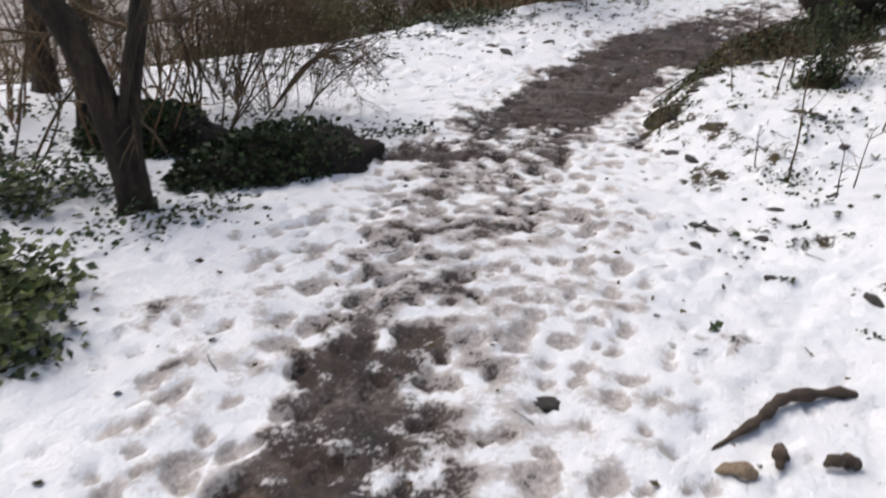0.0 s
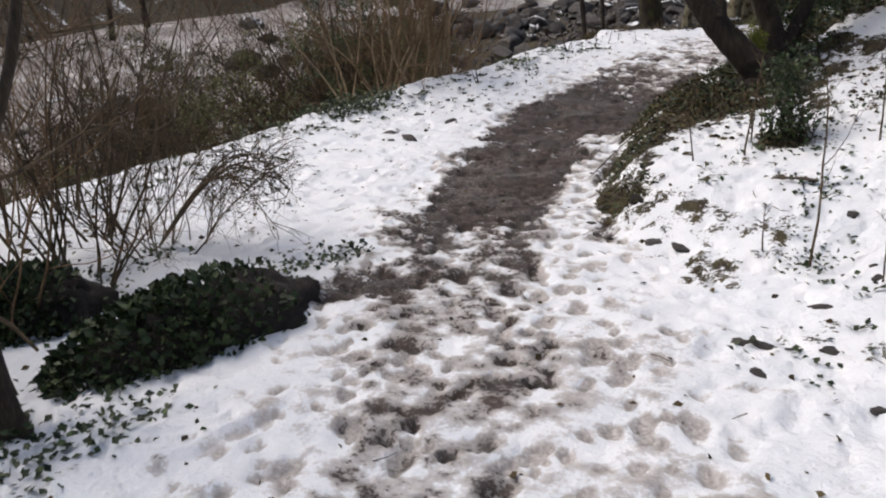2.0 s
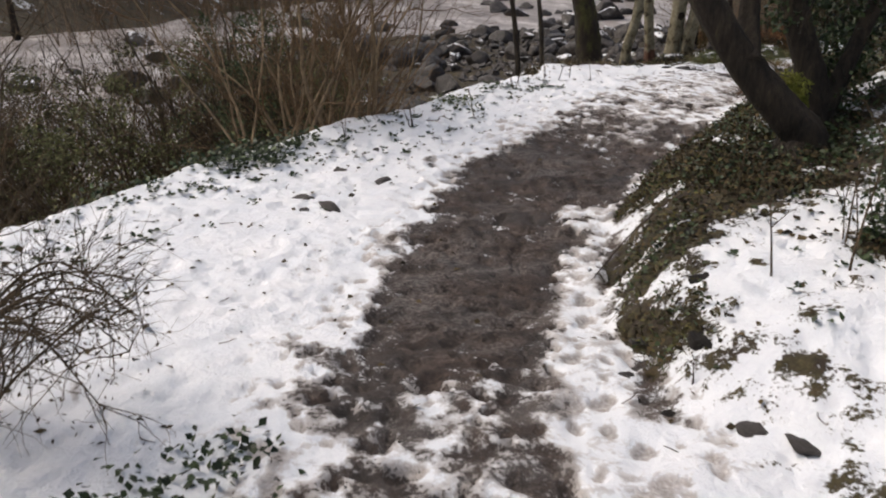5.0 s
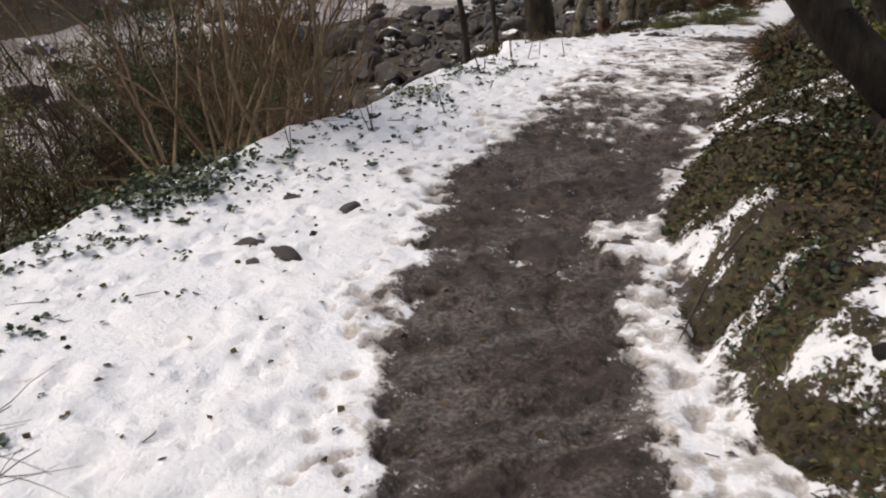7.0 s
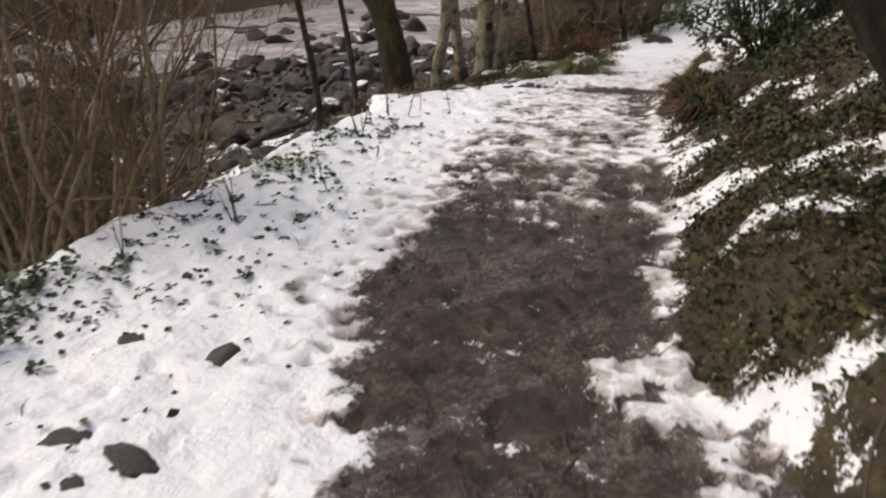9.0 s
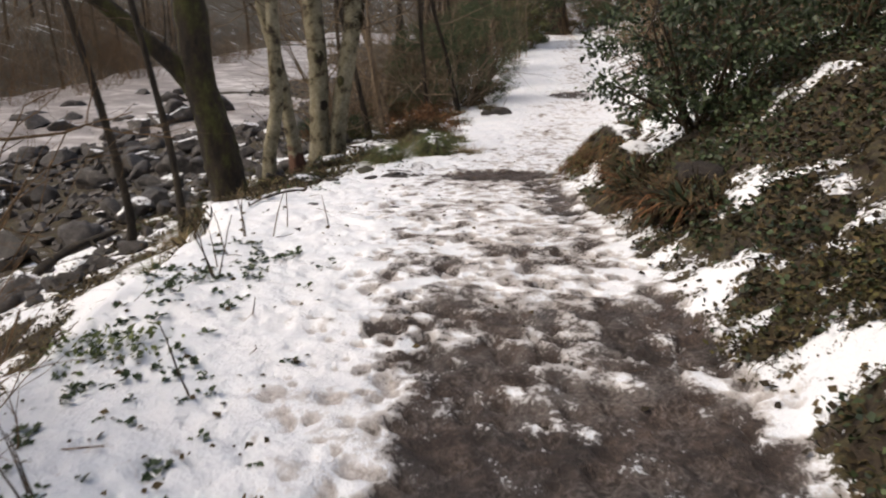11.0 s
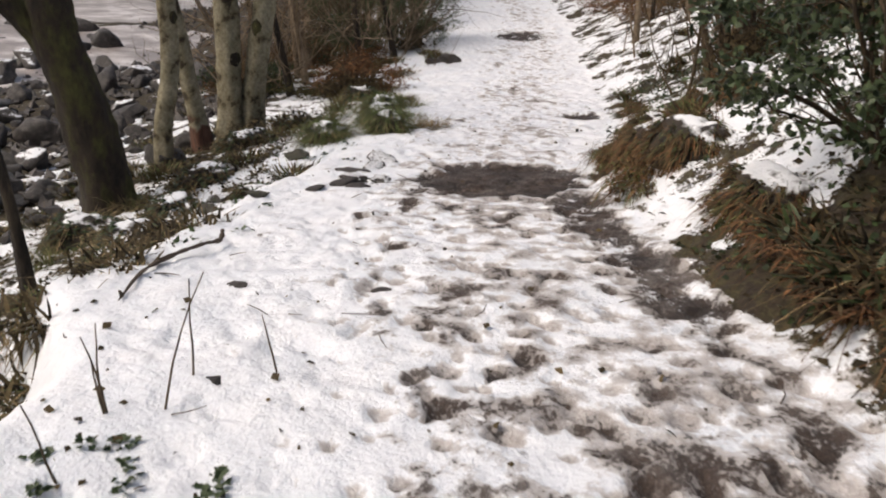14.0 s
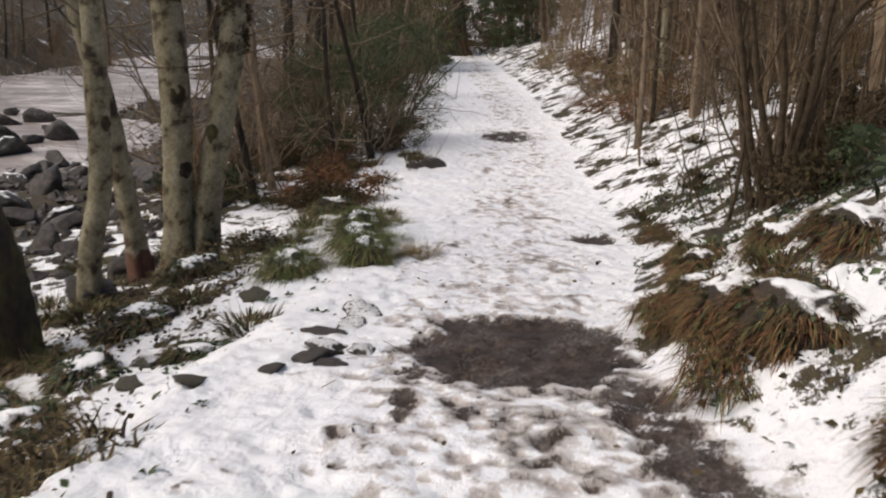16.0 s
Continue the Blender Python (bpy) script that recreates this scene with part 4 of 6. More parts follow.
for k, (x, y, r, tall) in enumerate([(16.92, 17.8, 0.045, 5.0), (20.3, 18.85, 0.085, 7.0), (21.0, 18.2, 0.05, 6.0), (18.4, 18.2, 0.035, 4.0), (19.2, 17.0, 0.07, 6.0), (24.0, 21.6, 0.1, 7.0), (22.4, 19.5, 0.05, 6.0)]):
    B = stand(x, y, 0.05)
    tree("slender_tree", B, [([(0, 0, 0), (0.02, 0.01, tall * 0.3), (-0.03, 0.03, tall * 0.6), (0.05, 0.0, tall)], r, r * 0.6)], (BARK_TAN, BARK_PALE, BARK_DARK, BARK_DARK, TWIG_BROWN, BARK_DARK, TWIG_BROWN)[k], "slender straight tree trunk on the snowy bank", twigs=7, seed=210 + k, group="slender trees on the bank", sides=9, twig_mat=TWIG_BROWN, start=0.25)


def evergreen(name, place, label, mat, seed, clumps, spread, tall, leaves, ln, wd, category="bush", lift=0.3, stem_mat=TWIG_BROWN):
    rng = random.Random(seed)
    t = thing(name, place, label, category)
    sh, tips = Shape(), []
    for _ in range(10):
        sprout(rng, sh, Vector((rng.uniform(-0.15, 0.15), rng.uniform(-0.15, 0.15), -0.05)), Vector((rng.uniform(-1, 1) * spread[0], rng.uniform(-1, 1) * spread[1], tall * 0.8)).normalized(), tall * rng.uniform(0.6, 0.95), min(0.02, 0.035 * spread[0]), 2, 3, 0.2, 0.04, 5)
    part("stem_mass", sh, stem_mat, t, kind="stuff")
    sh = Shape()
    for _ in range(clumps):
        a, r = rng.uniform(0, 2 * math.pi), math.sqrt(rng.random())
        zz = rng.uniform(lift, 1.0)
        f = math.sin(math.pi * min(1, 0.25 + 0.75 * (1 - abs(zz - 0.45) * 1.5)) / 2)
        c = (math.cos(a) * r * spread[0] * f, math.sin(a) * r * spread[1] * f, zz * tall)
        leaf_cloud(rng, sh, c, (0.16, 0.16, 0.10), leaves, ln, wd, 0.2)
    part("leaf_mass", sh, mat, t, kind="stuff")
    return t


rng = random.Random(96)
for k in range(13):
    UNDER.append((rng.uniform(-4.2, 1.6), rng.uniform(13.0, 17.5), rng.uniform(0.8, 1.2), rng.uniform(1.3, 2.2), 20 + k))
for k, (x, y, sp, tall) in enumerate([(-1.6, 15.5, 1.1, 2.3), (-3.0, 16.4, 1.2, 2.4), (-0.6, 16.2, 1.1, 2.4), (0.4, 13.1, 0.8, 2.1), (1.1, 13.5, 0.8, 2.0), (-0.4, 13.9, 1.0, 2.2)]):
    UNDER.append((x, y, sp, tall, (1, 2, 0, 4, 1, 2)[k] + 5 * (k + 10)))
for x, y, sp, tall, k in UNDER:
    evergreen("undergrowth_bush", stand(x, y), "dull olive undergrowth bush below the river thicket", (OLIVE, DULL, DULL, DEADLEAF, CONIFER)[k % 5], 240 + k, 80, (sp, sp), tall, 50, 0.06, 0.018, lift=0.0)
evergreen("holly_bush", stand(7.25, 11.95), "dark glossy evergreen bush spreading over the bank", HOLLY, 220, 135, (0.62, 0.95), 1.15, 42, 0.055, 0.032, lift=0.12)
evergreen("holly_bush", stand(8.1, 11.2), "dark evergreen bush higher up the bank", HOLLY, 221, 90, (0.8, 0.7), 1.7, 40, 0.055, 0.032, lift=0.1)
evergreen("ivy_bush", stand(2.92, 6.52), "small upright ivy-covered bush in the snow", IVY, 222, 30, (0.12, 0.12), 0.62, 46, 0.04, 0.026, lift=0.05)
evergreen("ivy_bush", stand(5.1, 8.6), "dark ivy thicket on the upper bank", IVY, 224, 70, (0.7, 0.6), 1.3, 46, 0.045, 0.032, lift=0.0)
for k, (x, y, sp, tall) in enumerate([(17.0, 22.6, 1.1, 2.3), (15.4, 22.9, 0.9, 2.0), (19.6, 25.0, 1.3, 2.4), (24.0, 28.0, 1.4, 2.6)]):
    evergreen("conifer_bush", stand(x, y), "dark green feathery evergreen beside the snowy path", CONIFER, 230 + k, 150, (sp, sp), tall, 60, 0.11, 0.012, lift=0.03)


# ---- woods on both sides and across the river ----
def wood_tree(seed, tall, r, mat):
    rng = random.Random(seed)
    t = thing("woodland_tree", (0, 0, -60), "thin leafless woodland tree among many others", "tree", "woodland trees")
    sh = Shape()
    pts = [(0, 0, -0.2), (rng.uniform(-.1, .1), rng.uniform(-.1, .1), tall * 0.3), (rng.uniform(-.3, .3), rng.uniform(-.3, .3), tall * 0.65), (rng.uniform(-.5, .5), rng.uniform(-.5, .5), tall)]
    line = trunk_line(sh, pts, r, r * 0.4, 7, 1.3, rng)
    part("trunk", sh, mat, t)
    crown(rng, t, line, 0.12, 16, tall * 0.22, r * 0.22, TWIG_BROWN, 2, 3)
    return t


protos = [wood_tree(300 + k, 5.5 + k * 0.6, 0.045 + 0.011 * k, (BARK_TAN, BARK_DARK, TWIG_BROWN)[k % 3]) for k in range(6)]
bushes = [shrub("brushwood", (0, 0, -60), "brown leafless brushwood under woodland trees", (TWIG_BROWN, TWIG_RED, BARK_TAN)[k], 320 + k, 12, 2.0, 0.5, 0.012, 2, 4, 2.5, "brushwood in the woods", 0.18, joined=True) for k in range(3)]
rng = random.Random(333)
spots = []
for _ in range(64):
    spots.append((rng.uniform(25, 62), -rng.uniform(3.0, 9)))
for _ in range(50):
    spots.append((rng.uniform(15, 64), -rng.uniform(6, 16)))
for _ in range(30):
    spots.append((rng.uniform(34, 62), rng.uniform(2.2, 7.0)))
for _ in range(90):
    spots.append((rng.uniform(8, 70), rng.uniform(18.5, 32)))
for _ in range(36):
    spots.append((rng.uniform(63, 76), rng.uniform(-7, 9)))
for _ in range(20):
    spots.append((rng.uniform(7, 18), -rng.uniform(4.5, 12)))
for k, (s, d) in enumerate(spots):
    x, y = spot(s, d)
    if math.hypot(x - 12.1, y - 14.4) < 1.2 or math.hypot(x - 8.1, y - 11.2) < 0.8:
        continue
    m = pose(*stand(x, y, 0.1), rng.uniform(-5, 5), rng.uniform(-5, 5), rng.uniform(0, 360))
    if k < 6:
        protos[k].matrix_basis = m
    else:
        copy_thing(protos[rng.randrange(6)], m)
places = [(rng.uniform(27, 60), -rng.uniform(2.6, 10)) for _ in range(40)] + [(rng.uniform(31, 60), rng.uniform(2.4, 6)) for _ in range(30)] + [(rng.uniform(8, 70), rng.uniform(18.0, 27)) for _ in range(160)] + [(rng.uniform(13, 18), -rng.uniform(3.6, 8)) for _ in range(14)] + [(rng.uniform(62, 74), rng.uniform(-6, 8)) for _ in range(40)]
for k, (s, d) in enumerate(places):
    x, y = spot(s, d)
    m = pose(*stand(x, y, 0.1), 0, 0, rng.uniform(0, 360))
    if k < 3:
        bushes[k].matrix_basis = m
    else:
        copy_thing(bushes[rng.randrange(3)], m).scale = (1.1, 1.1, rng.uniform(0.6, 1.2))
# tangle of leaning stems left of the far path
for k, (x, y) in enumerate([(12.3, 21.3), (13.2, 21.9), (14.2, 21.6), (12.9, 23.0), (15.6, 22.0), (14.6, 23.2), (18.2, 24.2), (11.4, 21.6), (12.0, 22.4), (13.7, 22.6)]):
    B = stand(x, y, 0.1)
    rng2 = random.Random(400 + k)
    lean = rng2.uniform(-0.9, 0.2)
    tree("leaning_tree", B, [([(0, 0, 0), (lean * 0.3, 0.1, 1.2), (lean * 0.8, 0.2, 2.6), (lean * 1.3, 0.4, 4.8)], 0.055, 0.03)], BARK_TAN if k % 2 else BARK_DARK, "leaning brown tree stem in a tangle beside the path", twigs=14, twig_len=1.4, seed=410 + k, group="tangle of stems", sides=8, twig_mat=HAZEL if k % 2 else BARK_TAN, start=0.1)

# low dark growth on the slopes either side of the far path
low = [evergreen("undergrowth_bush", (0, 0, -60), "low tangled brown and green undergrowth on the snowy slope", (DEADLEAF, IVY, OLIVE, BRACKEN)[k], 490 + k, 34, (0.5, 0.42), (0.34, 0.42, 0.28, 0.36)[k], 46, (0.06, 0.045, 0.07, 0.08)[k], (0.026, 0.033, 0.014, 0.012)[k], lift=0.0) for k in range(4)]
rng = random.Random(495)
beds = [(rng.uniform(22.3, 27), -rng.uniform(2.3, 6.0)) for _ in range(26)] + [(rng.uniform(27, 44), -rng.uniform(2.6, 9.0)) for _ in range(60)] + [(rng.uniform(26.5, 36), rng.uniform(2.0, 5.0)) for _ in range(26)] + [(rng.uniform(21.5, 26), -rng.uniform(3.4, 5.0)) for _ in range(10)]
for k, (s, d) in enumerate(beds):
    x, y = spot(s, d)
    m = pose(*stand(x, y, 0.03), 0, 0, rng.uniform(0, 360))
    c = low[k] if k < 4 else copy_thing(low[rng.choice((0, 0, 1, 2, 3))], m)
    c.matrix_basis = m @ Matrix.Diagonal((rng.uniform(0.8, 1.7), rng.uniform(0.7, 1.2), rng.uniform(0.7, 1.3), 1))
for k in range(22):
    s, d = (rng.uniform(28, 38), -rng.uniform(2.6, 7)) if k % 2 else (rng.uniform(27, 35), rng.uniform(2.6, 5.0))
    x, y = spot(s, d)
    c = copy_thing(bushes[k % 3], pose(*stand(x, y, 0.05), 0, 0, rng.uniform(0, 360)))
    c.scale = (0.9, 0.9, rng.uniform(0.4, 0.9))

# close-set tan stems on the bank beside the far path
rng = random.Random(470)
stems = [shrub("coppiced_hazel", (0, 0, -60), "clump of close upright tan stems on the snowy bank", (BARK_TAN, HAZEL, TWIG_RED)[k], 471 + k, 7, 4.6, 0.16, 0.017, 1, 5, 2.4, "tan stems on the far bank", 0.07, category="tree", joined=True) for k in range(3)]
for k in range(64):
    s, d = (rng.uniform(25.5, 48), -rng.uniform(2.4, 9.0)) if k % 4 else (rng.uniform(46, 60), rng.choice((-1, 1)) * rng.uniform(1.5, 5.0))
    x, y = spot(s, d)
    m = pose(*stand(x, y, 0.05), rng.uniform(-5, 5), rng.uniform(-5, 5), rng.uniform(0, 360)) @ Matrix.Diagonal((1, 1, rng.uniform(0.6, 1.2), 1))
    if k < 3:
        stems[k].matrix_basis = m
    else:
        copy_thing(stems[k % 3], m)
# dry tan brush on the far bank
dry = [evergreen("dry_brush", (0, 0, -60), "dry tan bracken and brush on the snowy bank", (STRAW, BRACKEN)[k], 465 + k, 46, (0.8, 0.6), (0.8, 0.6)[k], 40, 0.09, 0.012, "brush", 0.0, BARK_TAN) for k in range(2)]
for k in range(34):
    x, y = spot(rng.uniform(30, 50), -rng.uniform(2.0, 7.0))
    m = pose(*stand(x, y, 0.03), 0, 0, rng.uniform(0, 360)) @ Matrix.Diagonal((rng.uniform(0.7, 1.3), 1, rng.uniform(0.6, 1.3), 1))
    if k < 2:
        dry[k].matrix_basis = m
    else:
        copy_thing(dry[k % 2], m)
# dark evergreens and brush that close the view beyond the path's end
for k, (s, d, sp, tall) in enumerate([(52.0, 2.4, 1.6, 3.4), (56.0, 2.0, 1.8, 4.0), (60.0, -2.6, 1.8, 3.6), (64.5, 1.6, 2.2, 4.4), (65.0, -1.6, 2.2, 4.2), (66.0, 4.6, 2.2, 4.4), (66.0, -5.0, 2.2, 4.2)]):
    x, y = spot(s, d)
    evergreen("conifer_bush", stand(x, y), "tall dark evergreen where the path bends away", CONIFER if k % 3 else DULL, 475 + k, 190, (sp, sp), tall, 44, 0.2, 0.05, lift=0.0)

# dark trunk closing the view where the path bends away
for k, (s, d, r) in enumerate([(63.0, 0.2, 0.5), (62.0, -2.4, 0.2), (60.0, 2.6, 0.22)]):
    x, y = spot(s, d)
    B = stand(x, y, 0.1)
    tree("tree_trunk", B, [([(0, 0, 0), (0.05, 0.1, 2.0), (-0.1, 0.2, 5.0), (0.2, 0.1, 9.0)], r, r * 0.6)], BARK_DARK, "dark old tree trunk where the path bends away", twigs=10, twig_len=2.0, seed=450 + k, twig_mat=TWIG_BROWN, start=0.2)
for k in range(7):
    x, y = spot(61 + 0.9 * k, -1.6 + (k * 1.37) % 3.4)
    copy_thing(bushes[k % 3], pose(*stand(x, y, 0.1), 0, 0, 50 * k)).scale = (1.2, 1.2, 1.3)
rng = random.Random(460)
for k in range(28):
    s, d = rng.uniform(21, 36), -rng.uniform(1.7, 6.0)
    x, y = spot(s, d)
    tall = rng.uniform(0.6, 2.4)
    t = thing("sapling", stand(x, y), "thin bare sapling on the snowy bank", "sapling", "saplings on the bank")
    sh = Shape()
    pts = wander(rng, (0, 0, -0.03), (rng.uniform(-.2, .2), rng.uniform(-.2, .2), 1), tall, 7, 0.1, 0.03)
    sh.tube(pts, taper(8, 0.006 + 0.006 * tall, 0.003), 5, cap=False)
    part("stem", sh, BARK_TAN if k % 3 else TWIG_BROWN, t)
    sh = Shape()
    for _ in range(6):
        i = rng.randint(2, 7)
        sprout(rng, sh, pts[i], (rnd_dir(rng, 0.5) + Vector((0, 0, 0.5))).normalized(), tall * rng.uniform(0.12, 0.3), 0.004, 1, 2, 0.2, 0.05, 3)
    part("twig_mass", sh, TWIG_BROWN, t, kind="stuff")


# ---- stones, logs and sticks ----
def stone_mesh(seed, flat=1.0, mat=None, sharp=0.5):
    rng = random.Random(seed)
    bm = bmesh.new()
    bmesh.ops.create_icosphere(bm, subdivisions=3, radius=1.0)
    off = Vector((rng.uniform(-9, 9), rng.uniform(-9, 9), rng.uniform(-9, 9)))
    cuts = [(rnd_dir(rng), rng.uniform(0.45, 0.8)) for _ in range(10)]
    for v in bm.verts:
        p = v.co.copy()
        for nrm, c in cuts:
            over = p.dot(nrm) - c
            if over > 0:
                p -= nrm * over * (0.6 + 0.4 * sharp)
        p *= 1 + (0.2 + 0.16 * (sharp > 0.95)) * noise.noise(p * 1.6 + off) + 0.14 * noise.noise(p * 4.5 + off)
        v.co = (p.x * 1.15, p.y * 0.9, p.z * 0.7 * flat)
    me = bpy.data.meshes.new("stone")
    bm.to_mesh(me)
    bm.free()
    me.materials.append(mat)
    me.polygons.foreach_set("use_smooth", [True] * len(me.polygons))
    return me


STONES = [stone_mesh(500 + k, 0.9, STONE if k < 5 else STONE_CAPPED, 0.85) for k in range(6)]
DARKS = [stone_mesh(520 + k, 0.5, STONE_DARK, 0.3) for k in range(4)]
SOILS = [stone_mesh(580 + k, 0.7, SOIL, 0.5) for k in range(2)]
SLABS = [stone_mesh(540 + k, 0.42, STONE_DARK if k % 2 else STONE_SNOWY, 1.0) for k in range(4)]
MOSSY = [stone_mesh(560 + k, 0.7, STONE_MOSS if k else STONE_SNOWY, 1.0) for k in range(3)]


def put_stone(name, me, x, y, size, label, group="", sink=0.3, rng=RNG, tilt=12):
    ob = new(name, me)
    ob.matrix_basis = pose(x, y, height(x, y) + size * (0.7 - 0.7 * sink * 2), rng.uniform(-tilt, tilt), rng.uniform(-tilt, tilt), rng.uniform(0, 360)) @ Matrix.Diagonal((size, size, size, 1))
    return tagged(ob, label, "stone", group)


rng = random.Random(600)
for k in range(230):
    s = rng.uniform(12.0, 36.0)
    d = rng.uniform(4.6, 12.5) if s < 22 else rng.uniform(5.2, 12.0)
    x, y = spot(s, d)
    put_stone("boulder", STONES[k % 6], x, y, 0.10 + 0.36 * rng.random() ** 1.8, "grey rounded river boulder on the stony bed", "boulders in the river bed", 0.25, rng, 25)
for k in range(60):
    s, d = rng.uniform(12, 44), rng.uniform(11, 18)
    x, y = spot(s, d)
    put_stone("boulder", STONES[k % 6], x, y, 0.22 + 0.3 * rng.random(), "grey boulder breaking the river's surface", "boulders in the river", 0.1, rng, 20)
for k in range(80):
    s, d = rng.uniform(18.5, 28), rng.uniform(3.4, 6.2)
    x, y = spot(s, d)
    put_stone("boulder", STONES[k % 6], x, y, 0.08 + 0.22 * rng.random() ** 1.6, "grey river boulder at the foot of the bank", "boulders at the bank's foot", 0.3, rng, 25)


def gravel(count, s0, s1, d0, d1, seed):
    rng = random.Random(seed)
    pts = np.array([spot(rng.uniform(s0, s1), rng.uniform(d0, d1)) for _ in range(count)])
    h = land(pts[:, 0] + 0.0, pts[:, 1] + 0.0)[0]
    sh = Shape()
    for (x, y), z in zip(pts, h):
        r, n = rng.uniform(0.03, 0.12), len(sh.v)
        c, ax = Vector((x, y, z + r * 0.25)), Matrix.Rotation(rng.uniform(0, 6.28), 3, rnd_dir(rng))
        for q in ((1.2, 0, 0), (0, 0.9, 0), (-1.1, 0, 0), (0, -1, 0), (0, 0, 0.75), (0, 0, -0.75)):
            sh.v.append(c + ax @ (Vector(q) * r * rng.uniform(0.8, 1.2)))
        sh.f += [(n + a, n + b_, n + t) for a, b_ in ((0, 1), (1, 2), (2, 3), (3, 0)) for t in (4, 5)]
    return tagged(new("river_gravel", sh.mesh("river_gravel", STONE, False)), "grey-brown river gravel and cobbles", "gravel", kind="stuff")


gravel(2600, 14, 34, 4.0, 12.0, 610)
gravel(900, 34, 50, 5.5, 12.0, 611)
# dark stones and clods showing through the snow
CLODS = [(0.74, 9.2, 0.11), (1.23, 9.74, 0.105), (1.01, 10.1, 0.09), (0.6, 9.44, 0.075), (1.52, 4.25, .07), (1.6, 4.2, .055), (1.46, 4.33, .055), (1.75, 4.1, .05), (1.93, 4.47, .06), (0.79, 9.5, 0.05), (1.69, 5.72, 0.085), (1.76, 5.58, 0.075), (1.6, 6.45, 0.05), (1.72, 6.6, 0.055), (1.5, 6.35, 0.045), (0.55, 9.15, 0.05),
         (2.3, 4.6, 0.05), (2.4, 4.75, 0.04), (2.62, 5.3, 0.05), (1.37, 4.05, 0.05), (1.62, 3.62, 0.05), (1.95, 3.3, 0.05), (0.4, 2.42, 0.06), (5.2, 14.1, 0.05), (5.6, 13.6, 0.045), (6.4, 14.4, 0.05), (4.55, 13.45, 0.04), (2.0, 10.9, 0.05), (1.4, 10.7, 0.045)]
for k, (x, y, r) in enumerate(CLODS):
    put_stone("clod", DARKS[k % 4], x, y, r, "dark wet stone showing through the snow", "dark stones in the snow", 0.62, rng, 10)
for k, (x, y, r) in enumerate([(7.61, 15.62, 0.17), (7.38, 15.55, 0.15), (8.31, 15.97, 0.15), (7.8, 15.8, 0.15), (7.66, 15.4, 0.12), (7.1, 15.55, 0.10), (8.05, 15.82, 0.12), (7.35, 15.36, 0.08)]):
    put_stone("flat_stone", SLABS[k % 4], x, y, r, "flat dark edging stone beside the path", "flat stones at the path's edge", 0.5, rng, 10)
for k, (x, y, r) in enumerate([(5.95, 15.35, 0.11), (5.75, 15.5, 0.15), (6.75, 15.72, 0.09), (5.45, 15.65, 0.2), (6.2, 15.75, 0.10), (15.1, 20.4, 0.22), (14.8, 20.5, 0.13), (10.0, 18.6, 0.14), (8.6, 17.3, 0.12), (7.4, 17.0, 0.14), (7.0, 16.6, 0.12), (11.8, 18.9, 0.15)]):
    put_stone("mossy_stone", MOSSY[k % 3] if k not in (5, 6) else STONES[1], x, y, r, "rough mossy stone half under snow", "mossy stones beside the path", 0.45, rng, 12)


for k, (s, d, r) in enumerate([(9.7, -0.95, .08), (10.2, -1.05, .08), (10.8, -1.1, .07), (9.3, -0.75, .05)]):
    x, y = spot(s, d)
    put_stone('earth_clod', SOILS[k % 2], x, y, r, 'dark clod of earth on the broken edge', 'earth clods at the edge', 0.62, rng, 20)


def log(name, pts, r0, r1, mat, label, knots=3, seed=1, category="branch"):
    """A crooked piece of wood lying on the ground."""
    rng = random.Random(seed)
    base = (pts[0][0], pts[0][1], height(pts[0][0], pts[0][1]))
    line = smooth_line([(x - base[0], y - base[1], height(x, y) - base[2] + z) for x, y, z in pts], 5)
    t = thing(name, base, label, category)
    sh = Shape()
    n = len(line)
    rad = []
    for i in range(n):
        u = i / (n - 1)
        rad.append(((r0 + (r1 - r0) * u) * (0.25 + 0.75 * min(1, u * 3.5) * min(1, 0.55 + (1 - u) * 3))) * rng.uniform(0.7, 1.3))
    sh.tube(line, rad, 9)
    for k, v in enumerate(sh.v):
        c = line[min(k // 9, n - 1)]
        off = v - c
        sh.v[k] = c + Vector((off.x, off.y, off.z * 0.75)) * (1 + 0.35 * noise.noise(v * 38))
    part("wood", sh, mat, t)
    for _ in range(knots):
        i = rng.randint(1, n - 2)
        k = Shape()
        k.tube(wander(rng, line[i], (rnd_dir(rng, 0.4) + Vector((0, 0, 0.5))).normalized(), r0 * rng.uniform(2, 4), 3, 0.2), taper(4, r1 * 0.8, r1 * 0.4), 6)
        part("stub", k, mat, t)
    return t


log("fallen_branch", [(0.9, 2.16, 0.0), (1.02, 2.25, 0.02), (1.13, 2.34, 0.025), (1.22, 2.44, 0.03), (1.4, 2.5, 0.02), (1.52, 2.52, 0.01)], 0.018, 0.027, DEAD_WOOD, "dark crooked fallen branch lying on snow", 0, 1)
log("wood_chunk", [(1.06, 2.02, 0.02), (1.08, 2.08, 0.035), (1.11, 2.15, 0.02)], 0.024, 0.02, DEAD_WOOD, "short dark broken wood chunk on snow", 0, 2)
log("wood_chunk", [(1.2, 2.04, 0.02), (1.27, 2.08, 0.035), (1.33, 2.09, 0.02)], 0.02, 0.03, DEAD_WOOD, "short dark broken wood chunk on snow", 0, 3)
log("wood_chunk", [(0.88, 2.05, 0.0), (0.93, 2.03, 0.02), (0.99, 2.01, 0.01)], 0.03, 0.025, BARK_TAN, "pale brown wood chunk sunk in snow", 0, 4)
